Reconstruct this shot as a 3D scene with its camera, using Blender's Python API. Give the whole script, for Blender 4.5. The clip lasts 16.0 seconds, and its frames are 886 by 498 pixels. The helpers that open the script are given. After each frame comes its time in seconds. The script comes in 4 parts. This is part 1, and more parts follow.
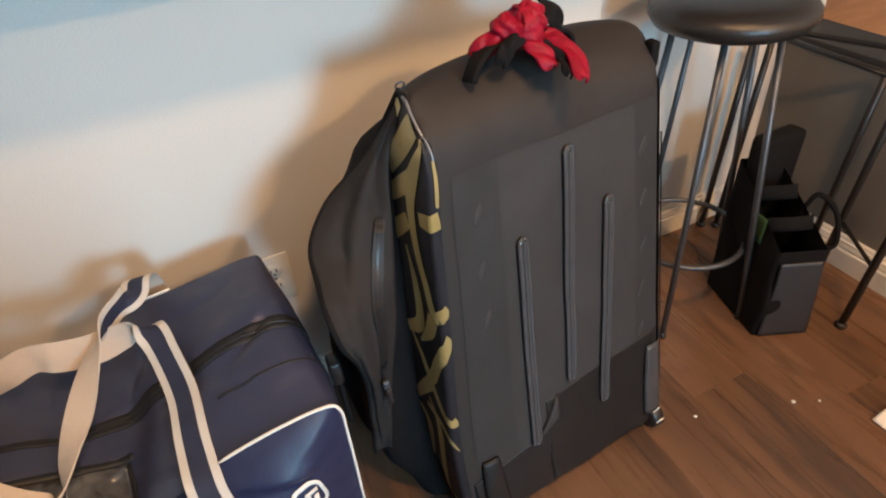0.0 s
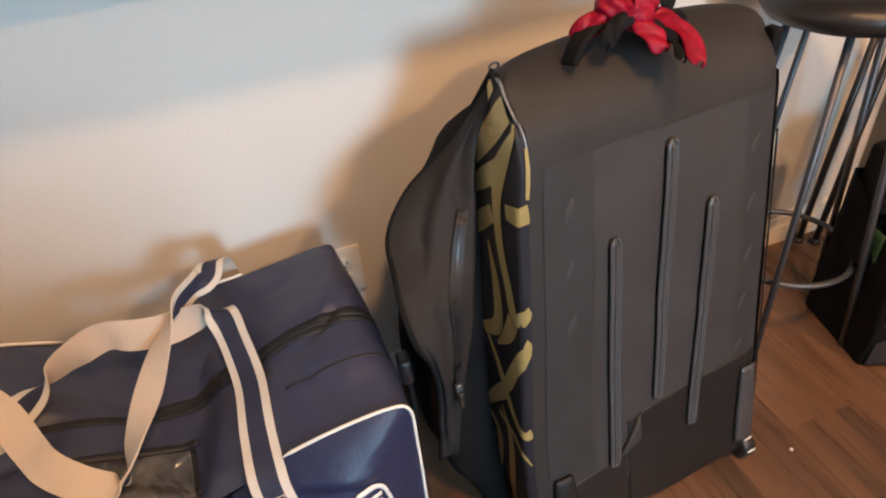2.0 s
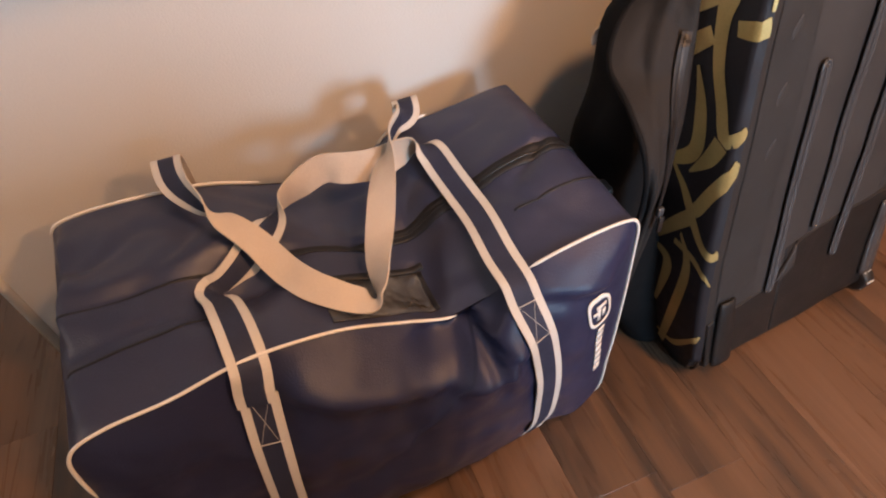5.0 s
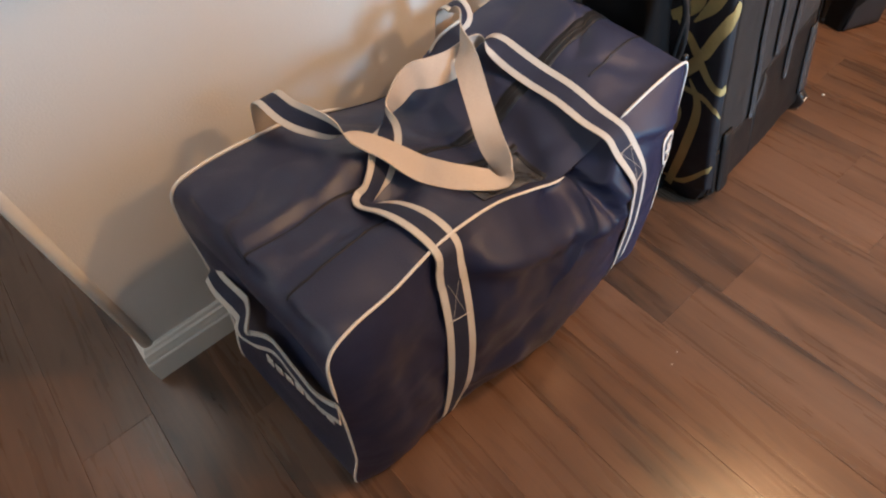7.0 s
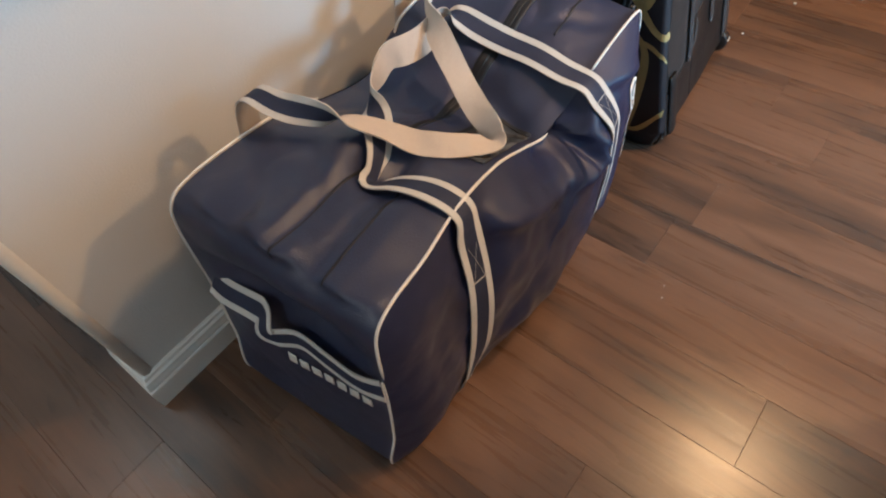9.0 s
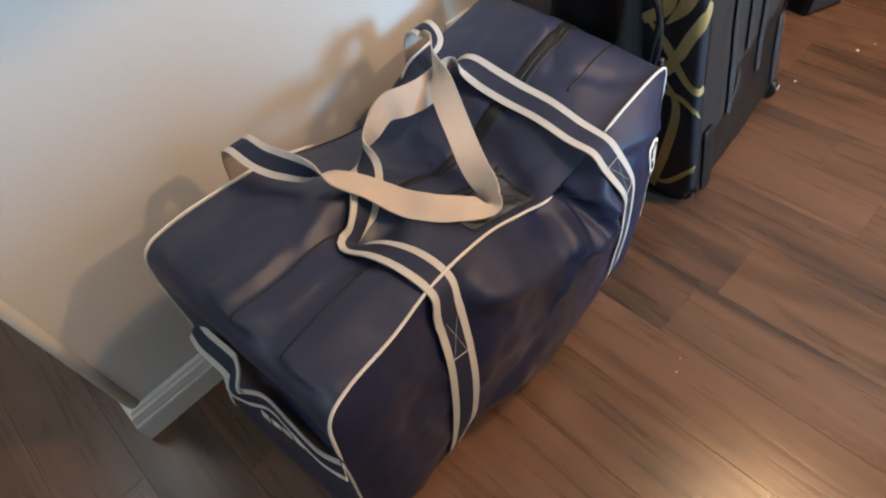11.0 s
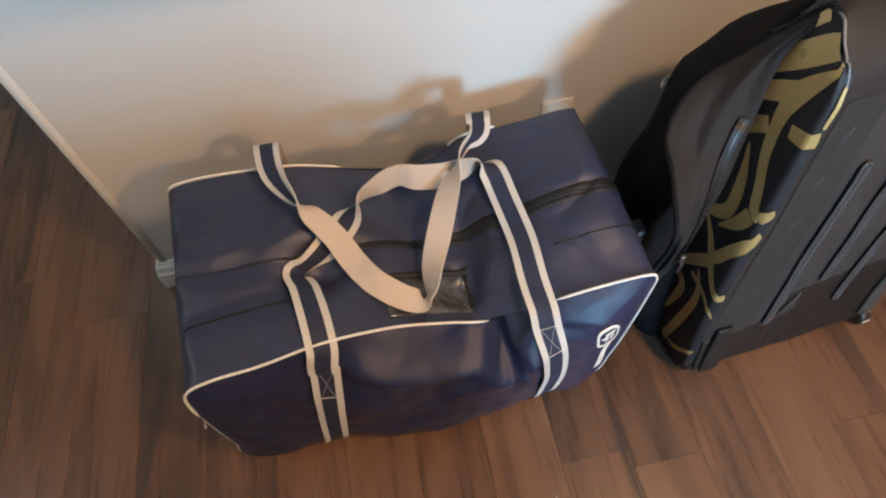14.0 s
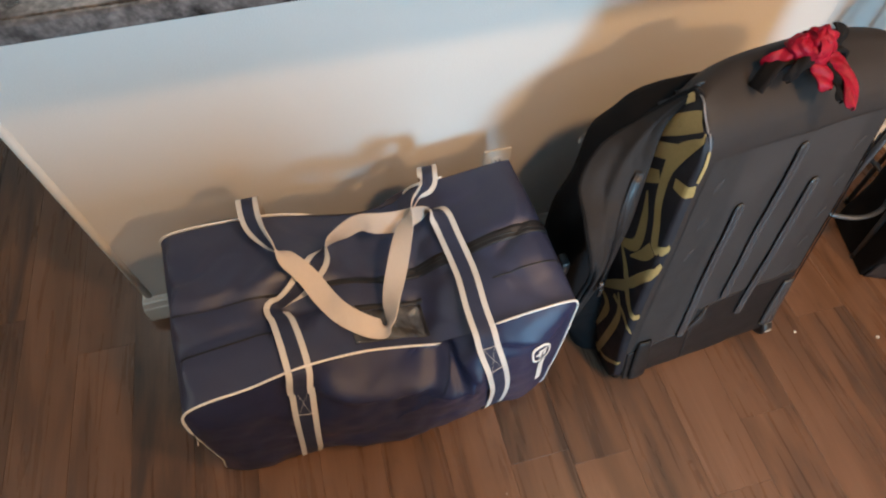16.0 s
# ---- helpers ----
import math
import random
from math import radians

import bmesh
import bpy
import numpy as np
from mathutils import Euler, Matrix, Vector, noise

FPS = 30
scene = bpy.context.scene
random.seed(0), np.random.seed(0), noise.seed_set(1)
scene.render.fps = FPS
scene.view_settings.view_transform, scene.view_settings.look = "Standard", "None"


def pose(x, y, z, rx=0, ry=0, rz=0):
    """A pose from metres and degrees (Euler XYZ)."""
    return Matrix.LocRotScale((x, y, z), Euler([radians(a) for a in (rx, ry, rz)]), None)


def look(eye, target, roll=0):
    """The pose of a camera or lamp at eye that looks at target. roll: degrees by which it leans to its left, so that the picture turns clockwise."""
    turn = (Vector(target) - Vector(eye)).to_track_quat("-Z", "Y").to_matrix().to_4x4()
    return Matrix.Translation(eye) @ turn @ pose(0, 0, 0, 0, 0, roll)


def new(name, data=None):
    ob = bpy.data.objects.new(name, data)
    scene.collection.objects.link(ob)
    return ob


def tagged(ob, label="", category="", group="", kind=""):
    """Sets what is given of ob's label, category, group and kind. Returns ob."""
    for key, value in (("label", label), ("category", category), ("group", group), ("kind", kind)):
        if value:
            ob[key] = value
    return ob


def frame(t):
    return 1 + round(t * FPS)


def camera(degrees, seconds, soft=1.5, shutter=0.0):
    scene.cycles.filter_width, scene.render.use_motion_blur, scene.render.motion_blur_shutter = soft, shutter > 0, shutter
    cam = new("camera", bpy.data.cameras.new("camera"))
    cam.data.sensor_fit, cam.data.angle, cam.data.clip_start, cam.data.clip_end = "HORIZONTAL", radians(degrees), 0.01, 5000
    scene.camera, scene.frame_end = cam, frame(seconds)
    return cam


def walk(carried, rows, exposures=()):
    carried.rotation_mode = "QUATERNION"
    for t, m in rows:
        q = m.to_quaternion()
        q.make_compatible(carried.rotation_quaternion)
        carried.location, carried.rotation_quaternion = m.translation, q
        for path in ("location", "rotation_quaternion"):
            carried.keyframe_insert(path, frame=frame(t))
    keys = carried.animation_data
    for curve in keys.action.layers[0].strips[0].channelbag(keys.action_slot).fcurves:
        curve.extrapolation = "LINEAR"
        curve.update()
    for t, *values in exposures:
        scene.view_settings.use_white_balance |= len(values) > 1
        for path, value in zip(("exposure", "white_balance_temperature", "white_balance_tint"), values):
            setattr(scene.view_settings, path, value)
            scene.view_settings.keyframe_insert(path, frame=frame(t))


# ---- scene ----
cam = camera(73.8, 16.0, soft=2.1)
PATH = [
    (0, (0.978, -1.026, 1.168), (1.548, 0.43, -0.078), -5.9),
    (0.5, (0.974, -0.993, 1.14), (1.459, 0.528, -0.065), -6.5),
    (1, (0.977, -0.982, 1.133), (1.406, 0.565, -0.059), -6.8),
    (1.5, (0.975, -0.976, 1.128), (1.37, 0.576, -0.069), -7.1),
    (2, (0.956, -0.979, 1.12), (1.349, 0.566, -0.088), -7.3),
    (2.5, (0.943, -0.986, 1.111), (1.332, 0.551, -0.108), -7.6),
    (3, (0.93, -0.992, 1.107), (1.315, 0.531, -0.13), -7.9),
    (3.5, (0.907, -0.996, 1.098), (1.284, 0.502, -0.172), -8.1),
    (4, (0.848, -0.998, 1.08), (1.237, 0.454, -0.239), -7.4),
    (4.5, (0.729, -0.975, 1.085), (1.11, 0.421, -0.296), -7.6),
    (5, (0.581, -0.955, 1.088), (0.959, 0.373, -0.358), -7.5),
    (5.2, (0.519, -0.956, 1.091), (0.914, 0.348, -0.372), -7.8),
    (7.3, (0.156, -0.887, 1.13), (0.867, 0.077, -0.471), -8.6),
    (7.5, (0.139, -0.882, 1.13), (0.877, 0.049, -0.479), -8.4),
    (8, (0.082, -0.857, 1.135), (0.854, 0.036, -0.479), -9.5),
    (8.2, (0.069, -0.841, 1.143), (0.846, 0.028, -0.482), -9.6),
    (10.3, (0.067, -0.862, 1.118), (0.915, 0.01, -0.47), -10.3),
    (10.5, (0.096, -0.867, 1.121), (0.916, 0.046, -0.458), -11.3),
    (11, (0.21, -0.843, 1.13), (0.931, 0.139, -0.456), -11.8),
    (11.5, (0.377, -0.826, 1.148), (0.969, 0.215, -0.454), -10.7),
    (12, (0.495, -0.825, 1.179), (0.929, 0.252, -0.449), -9.0),
    (12.5, (0.538, -0.836, 1.213), (0.824, 0.25, -0.442), -7.1),
    (13, (0.555, -0.847, 1.235), (0.749, 0.22, -0.446), -5.3),
    (13.5, (0.577, -0.854, 1.297), (0.735, 0.192, -0.4), -4.0),
    (14, (0.595, -0.867, 1.352), (0.749, 0.16, -0.357), -3.4),
    (14.5, (0.609, -0.875, 1.402), (0.784, 0.151, -0.306), -2.7),
    (15, (0.62, -0.896, 1.447), (0.824, 0.127, -0.26), -1.8),
    (15.5, (0.623, -0.916, 1.494), (0.862, 0.117, -0.201), -0.8),
    (16, (0.615, -0.94, 1.534), (0.878, 0.109, -0.148), -0.3),
]
walk(cam, [(t, look(eye, target, roll)) for t, eye, target, roll in PATH],
     [(0, -0.23, 6100, 6), (1.5, -0.20, 6400, 10), (3.5, -0.22, 6350, 17), (4.5, -0.22, 6680, 21), (5.2, -0.22, 6780, 22), (7.5, -0.10, 5530, 6), (8.2, -0.10, 5380, 4), (10.5, -0.09, 5280, 2), (12, -0.15, 5150, 2), (14, -0.13, 5500, 3), (16, -0.16, 5720, 4)])


# ---- light ----
world = bpy.data.worlds.new("world")
scene.world = world
world.use_nodes = True
wn = world.node_tree.nodes
sky = wn.new("ShaderNodeTexSky")
sky.sky_type = "NISHITA"
sky.sun_disc = False
sky.sun_elevation, sky.sun_rotation = radians(35), radians(180)
world.node_tree.links.new(sky.outputs[0], wn["Background"].inputs[0])
wn["Background"].inputs[1].default_value = 0.1


def area_lamp(name, eye, target, size, watts, colour, shape="DISK"):
    lamp = bpy.data.lights.new(name, "AREA")
    lamp.shape, lamp.size, lamp.energy, lamp.color = shape, size, watts, colour
    ob = new(name, lamp)
    ob.matrix_world = look(eye, target)
    return ob


WINDOW = (1.6, -3.6, 1.22)
COOL, WARM = (0.40, 0.74, 1.0), (1.0, 0.53, 0.22)
area_lamp("window_daylight", (WINDOW[0], WINDOW[1] + 0.03, WINDOW[2]), (1.0, 0, 0.55), 0.66, 112, COOL, "SQUARE")
# the two neutral lamps are unseen fill, added to lift the left floor
NEUTRAL_FILL = (1.0, 0.93, 0.82)
CEILING_AND_FILL_LAMPS = ((1.52, -1.22, 40, 0.2, WARM), (2.35, -2.75, 84, 0.2, WARM), (-0.45, 1.35, 6, 0.9, NEUTRAL_FILL), (-2.2, -0.6, 20, 0.9, NEUTRAL_FILL))
for lx, ly, watts, wide, tone in CEILING_AND_FILL_LAMPS:
    area_lamp("ceiling_light_glow", (lx, ly, 2.42), (lx, ly, 0), wide, watts, tone)


# ---- materials ----
def material(name, colour, rough=0.5, metal=0.0, grain=(0, 0), mottle=(0, 0.0), bump=0.0, second=None, sheen=0.0, stretch=(1, 1, 1), wrinkle=(0, 0.0)):
    """colour with fine grain (scale, amount), broad mottle (scale, amount) towards second, and bump metres."""
    m = bpy.data.materials.new(name)
    m.use_nodes = True
    t = m.node_tree
    b = t.nodes["Principled BSDF"]
    b.inputs["Roughness"].default_value, b.inputs["Metallic"].default_value = rough, metal
    b.inputs["Sheen Weight"].default_value = sheen
    co = t.nodes.new("ShaderNodeTexCoord")
    mp = t.nodes.new("ShaderNodeMapping")
    mp.inputs["Scale"].default_value = stretch
    t.links.new(co.outputs["Object"], mp.inputs[0])
    other = second or [c * 0.6 for c in colour]
    last = None
    col = t.nodes.new("ShaderNodeMix")
    col.data_type = "RGBA"
    col.inputs[6].default_value, col.inputs[7].default_value = (*colour, 1), (*other, 1)
    col.inputs[0].default_value = 0
    if mottle[1]:
        n = t.nodes.new("ShaderNodeTexNoise")
        n.inputs["Scale"].default_value, n.inputs["Detail"].default_value = mottle[0], 4
        r = t.nodes.new("ShaderNodeMapRange")
        r.inputs[1].default_value, r.inputs[2].default_value, r.inputs[4].default_value = 0.35, 0.7, mottle[1]
        t.links.new(mp.outputs[0], n.inputs[0])
        t.links.new(n.outputs[0], r.inputs[0])
        t.links.new(r.outputs[0], col.inputs[0])
        rr = t.nodes.new("ShaderNodeMapRange")
        rr.inputs[3].default_value, rr.inputs[4].default_value = rough * 0.8, min(1, rough * 1.2)
        t.links.new(n.outputs[0], rr.inputs[0])
        t.links.new(rr.outputs[0], b.inputs["Roughness"])
    last = col.outputs[2]
    if grain[1]:
        g = t.nodes.new("ShaderNodeTexNoise")
        g.inputs["Scale"].default_value, g.inputs["Detail"].default_value = grain[0], 3
        t.links.new(mp.outputs[0], g.inputs[0])
        mul = t.nodes.new("ShaderNodeMix")
        mul.data_type, mul.blend_type = "RGBA", "MULTIPLY"
        mul.inputs[0].default_value = 1
        gr = t.nodes.new("ShaderNodeMapRange")
        gr.inputs[3].default_value, gr.inputs[4].default_value = 1 - grain[1], 1 + grain[1]
        t.links.new(g.outputs[0], gr.inputs[0])
        t.links.new(last, mul.inputs[6])
        t.links.new(gr.outputs[0], mul.inputs[7])
        last = mul.outputs[2]
        if bump:
            bp = t.nodes.new("ShaderNodeBump")
            bp.inputs["Distance"].default_value = bump
            t.links.new(g.outputs[0], bp.inputs["Height"])
            t.links.new(bp.outputs[0], b.inputs["Normal"])
    t.links.new(last, b.inputs["Base Color"])
    if wrinkle[1]:
        w = t.nodes.new("ShaderNodeTexNoise")
        w.inputs["Scale"].default_value, w.inputs["Detail"].default_value, w.inputs["Distortion"].default_value = wrinkle[0], 2, 0.25
        t.links.new(mp.outputs[0], w.inputs[0])
        wb = t.nodes.new("ShaderNodeBump")
        wb.inputs["Distance"].default_value = wrinkle[1]
        t.links.new(w.outputs[0], wb.inputs["Height"])
        if b.inputs["Normal"].is_linked:
            t.links.new(b.inputs["Normal"].links[0].from_socket, wb.inputs["Normal"])
        t.links.new(wb.outputs[0], b.inputs["Normal"])
    return m


def plank_material():
    m = bpy.data.materials.new("laminate_plank")
    m.use_nodes = True
    t = m.node_tree
    b = t.nodes["Principled BSDF"]
    co, info = t.nodes.new("ShaderNodeTexCoord"), t.nodes.new("ShaderNodeObjectInfo")
    off = t.nodes.new("ShaderNodeVectorMath")
    off.operation = "MULTIPLY_ADD"
    comb = t.nodes.new("ShaderNodeCombineXYZ")
    for k in range(3):
        t.links.new(info.outputs["Random"], comb.inputs[k])
    off.inputs[1].default_value = (37, 53, 11)
    t.links.new(comb.outputs[0], off.inputs[0])
    t.links.new(co.outputs["Object"], off.inputs[2])

    def noise_at(scale, stretch, detail, rough=0.55, warp=0.0):
        mp = t.nodes.new("ShaderNodeMapping")
        mp.inputs["Scale"].default_value = stretch
        t.links.new(off.outputs[0], mp.inputs[0])
        n = t.nodes.new("ShaderNodeTexNoise")
        n.inputs["Scale"].default_value, n.inputs["Detail"].default_value, n.inputs["Roughness"].default_value = scale, detail, rough
        n.inputs["Distortion"].default_value = warp
        t.links.new(mp.outputs[0], n.inputs[0])
        return n.outputs[0]

    broad = noise_at(5, (1.7, 0.24, 1), 4, warp=1.1)
    streak = noise_at(20, (1.9, 0.11, 1), 4, 0.6, 0.7)
    fine = noise_at(120, (2.2, 0.09, 1), 3)
    knots = noise_at(9, (1.6, 0.3, 1), 4, 0.6, 1.4)
    ramp = t.nodes.new("ShaderNodeValToRGB")
    e = ramp.color_ramp.elements
    e[0].position, e[0].color = 0.37, (0.058, 0.037, 0.026, 1)
    e[1].position, e[1].color = 0.68, (0.196, 0.109, 0.066, 1)
    mid = e.new(0.5)
    mid.color = (0.130, 0.069, 0.038, 1)
    mixv = t.nodes.new("ShaderNodeMath")
    mixv.operation = "MULTIPLY_ADD"
    mixv.inputs[1].default_value = 0.55
    add = t.nodes.new("ShaderNodeMath")
    add.operation = "MULTIPLY_ADD"
    add.inputs[1].default_value = 0.20
    t.links.new(broad, mixv.inputs[0])
    t.links.new(streak, add.inputs[0])
    rnd = t.nodes.new("ShaderNodeMapRange")
    rnd.inputs[3].default_value, rnd.inputs[4].default_value = 0.055, 0.175
    t.links.new(info.outputs["Random"], rnd.inputs[0])
    t.links.new(rnd.outputs[0], mixv.inputs[2])
    t.links.new(mixv.outputs[0], add.inputs[2])
    t.links.new(add.outputs[0], ramp.inputs[0])
    dark = t.nodes.new("ShaderNodeMapRange")
    dark.inputs[1].default_value, dark.inputs[2].default_value, dark.inputs[3].default_value, dark.inputs[4].default_value = 0.28, 0.42, 0.62, 1.0
    t.links.new(knots, dark.inputs[0])
    fr = t.nodes.new("ShaderNodeMapRange")
    fr.inputs[3].default_value, fr.inputs[4].default_value = 0.90, 1.10
    t.links.new(fine, fr.inputs[0])
    m1 = t.nodes.new("ShaderNodeMath")
    m1.operation = "MULTIPLY"
    t.links.new(dark.outputs[0], m1.inputs[0])
    t.links.new(fr.outputs[0], m1.inputs[1])
    mul = t.nodes.new("ShaderNodeMix")
    mul.data_type, mul.blend_type = "RGBA", "MULTIPLY"
    mul.inputs[0].default_value = 1
    t.links.new(ramp.outputs[0], mul.inputs[6])
    t.links.new(m1.outputs[0], mul.inputs[7])
    t.links.new(mul.outputs[2], b.inputs["Base Color"])
    b.inputs["Specular IOR Level"].default_value = 0.5
    rr = t.nodes.new("ShaderNodeMapRange")
    rr.inputs[3].default_value, rr.inputs[4].default_value = 0.21, 0.36
    t.links.new(streak, rr.inputs[0])
    t.links.new(rr.outputs[0], b.inputs["Roughness"])
    bp = t.nodes.new("ShaderNodeBump")
    bp.inputs["Distance"].default_value, bp.inputs["Strength"].default_value = 0.0006, 0.7
    t.links.new(streak, bp.inputs["Height"])
    t.links.new(bp.outputs[0], b.inputs["Normal"])
    return m


PLANK = plank_material()
PAINT = material("wall_paint", (0.66, 0.63, 0.58), 0.75, grain=(260, 0.02), mottle=(2.2, 0.12), bump=0.0006, second=(0.6, 0.57, 0.52))
# wall paint darkened to carry the shade that lies on the low partition
SHADED_PAINT = material("shaded_wall_paint", (0.16, 0.145, 0.125), 0.8, grain=(260, 0.03), mottle=(3, 0.2), bump=0.0006)
TRIM = material("trim_paint", (0.74, 0.71, 0.65), 0.35, grain=(60, 0.03), mottle=(9, 0.2), bump=0.0003, second=(0.62, 0.58, 0.5))
GRANITE = material("granite", (0.16, 0.145, 0.14), 0.22, grain=(130, 0.8), mottle=(38, 1.0), bump=0.0, second=(0.02, 0.018, 0.018))
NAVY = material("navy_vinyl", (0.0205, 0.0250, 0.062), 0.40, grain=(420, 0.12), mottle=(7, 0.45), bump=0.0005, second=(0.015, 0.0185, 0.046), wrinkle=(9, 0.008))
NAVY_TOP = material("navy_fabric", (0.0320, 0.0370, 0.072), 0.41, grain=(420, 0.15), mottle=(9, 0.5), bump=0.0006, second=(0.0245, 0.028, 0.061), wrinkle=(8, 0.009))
NAVY_WEB = material("navy_webbing", (0.018, 0.024, 0.055), 0.7, grain=(700, 0.35), mottle=(20, 0.3), bump=0.0005)
WHITE_WEB = material("white_webbing", (0.60, 0.57, 0.52), 0.8, grain=(700, 0.14), mottle=(14, 0.3), bump=0.0005, second=(0.52, 0.48, 0.43))
CREAM_WEB = material("cream_webbing", (0.57, 0.49, 0.41), 0.8, grain=(600, 0.12), mottle=(16, 0.3), bump=0.0006, second=(0.54, 0.44, 0.35), wrinkle=(24, 0.004))
PIPING = material("white_piping", (0.76, 0.72, 0.66), 0.5, grain=(300, 0.08), mottle=(12, 0.3), second=(0.62, 0.57, 0.5))
ZIP_TAPE = material("zip_tape", (0.008, 0.008, 0.01), 0.6, grain=(500, 0.3), bump=0.0004)
# the paler mottle puts the crinkled vinyl's glints into the colour
CLEAR_POCKET = material("clear_vinyl_pocket", (0.035, 0.036, 0.042), 0.08, grain=(17, 0.3), mottle=(16, 0.8), bump=0.004, second=(0.14, 0.14, 0.135), wrinkle=(19, 0.035))
SHELL = material("black_coated_nylon", (0.0255, 0.0215, 0.020), 0.58, grain=(520, 0.25), mottle=(6, 0.5), bump=0.0006, second=(0.018, 0.017, 0.017), wrinkle=(6, 0.004))
PANEL = material("charcoal_nylon_panel", (0.036, 0.034, 0.034), 0.58, grain=(620, 0.2), mottle=(10, 0.5), bump=0.0004, second=(0.048, 0.046, 0.047), wrinkle=(7, 0.003))
PANEL_DARK = material("dark_nylon_side_panel", (0.030, 0.0295, 0.030), 0.5, grain=(620, 0.2), mottle=(12, 0.5), bump=0.0004, second=(0.038, 0.037, 0.038), wrinkle=(9, 0.004))
BOOT = material("black_boot_panel", (0.014, 0.013, 0.013), 0.45, grain=(500, 0.2), mottle=(12, 0.4), bump=0.0006, wrinkle=(9, 0.005))
RIB = material("grey_plastic_rib", (0.055, 0.056, 0.060), 0.24, mottle=(30, 0.4), grain=(200, 0.1), bump=0.0002)
BLACK_CLOTH = material("black_cloth", (0.008, 0.0075, 0.008), 0.9, grain=(500, 0.3), mottle=(8, 0.4), bump=0.0008, wrinkle=(10, 0.01))
FLAP = material("brown_black_lining", (0.021, 0.0185, 0.0178), 0.72, grain=(560, 0.2), mottle=(7, 0.5), bump=0.0006, second=(0.016, 0.0145, 0.0142), wrinkle=(9, 0.011))
SIDE = material("side_panel_cloth", (0.014, 0.013, 0.018), 0.6, grain=(500, 0.2), mottle=(14, 0.3), bump=0.0005, wrinkle=(12, 0.006))
GOLD = material("gold_print", (0.56, 0.43, 0.18), 0.34, metal=0.4, grain=(300, 0.15), mottle=(16, 0.5), bump=0.0003, second=(0.40, 0.30, 0.10))
SILVER = material("silver_piping", (0.20, 0.20, 0.21), 0.32, metal=0.5, grain=(80, 0.1), mottle=(40, 0.4), bump=0.0003)
GLOSS_BLACK = material("glossy_black_piping", (0.012, 0.012, 0.013), 0.16, grain=(80, 0.1), bump=0.0003)
# the fine light and dark mottle puts the ribbon's highlights into the red
RED = material("red_velvet_ribbon", (0.29, 0.004, 0.022), 0.45, grain=(260, 0.25), mottle=(85, 0.8), bump=0.0012, second=(0.15, 0.002, 0.010), sheen=0.0)
STEEL = material("brushed_steel", (0.11, 0.115, 0.125), 0.45, metal=0.7, grain=(200, 0.15), mottle=(20, 0.3), bump=0.0002)
BLACK_METAL = material("black_metal", (0.016, 0.014, 0.014), 0.4, grain=(200, 0.15), mottle=(20, 0.3), bump=0.0002)
SEAT_VINYL = material("black_vinyl_seat", (0.022, 0.019, 0.017), 0.33, grain=(350, 0.2), mottle=(8, 0.4), bump=0.0006)
TOTE_GREY = material("blue_grey_pvc", (0.026, 0.030, 0.038), 0.5, grain=(300, 0.15), mottle=(10, 0.4), bump=0.0005)
GREEN = material("green_label", (0.03, 0.07, 0.022), 0.5, grain=(90, 0.2))
WHITE_PLASTIC = material("white_plastic", (0.74, 0.7, 0.62), 0.35, mottle=(40, 0.15))
PAPER = material("white_paper", (0.75, 0.74, 0.72), 0.8, grain=(200, 0.05))
DARK_SLOT = material("dark_slot", (0.01, 0.01, 0.01), 0.6)
CEILING = material("ceiling_paint", (0.72, 0.7, 0.66), 0.85, grain=(120, 0.05), bump=0.001)
WOOD_TOP = material("orange_wood_top", (0.42, 0.20, 0.07), 0.35, grain=(60, 0.2), mottle=(6, 0.6), bump=0.0003, stretch=(1, 6, 1))
for m, level in ((PANEL_DARK, 0.2), (SHELL, 0.3), (BLACK_CLOTH, 0.15), (BOOT, 0.25), (PANEL, 0.22), (NAVY, 0.32), (RED, 0.2), (FLAP, 0.25)):
    m.node_tree.nodes["Principled BSDF"].inputs["Specular IOR Level"].default_value = level
GLASS = bpy.data.materials.new("window_glass")
GLASS.use_nodes = True
GLASS.node_tree.nodes["Principled BSDF"].inputs["Transmission Weight"].default_value = 1
GLASS.node_tree.nodes["Principled BSDF"].inputs["Roughness"].default_value = 0.02
GLOW = bpy.data.materials.new("lamp_diffuser")
GLOW.use_nodes = True
GLOW.node_tree.nodes["Principled BSDF"].inputs["Emission Color"].default_value = (*WARM, 1)
GLOW.node_tree.nodes["Principled BSDF"].inputs["Emission Strength"].default_value = 4


# ---- mesh helpers ----
def part(name, bm, mat, parent=None, label="", smooth=True):
    """Links a bmesh as one mesh object, under a thing or a part."""
    me = bpy.data.meshes.new(name)
    bmesh.ops.recalc_face_normals(bm, faces=bm.faces)
    bm.to_mesh(me)
    bm.free()
    me.materials.append(mat)
    if smooth:
        me.shade_smooth()
    ob = new(name, me)
    if parent:
        ob.parent = parent
    return tagged(ob, label)


def thing(name, label, category, group="", at=(0, 0, 0)):
    ob = new(name)
    ob.empty_display_size = 0.05
    ob.location = at
    return tagged(ob, label, category, group)


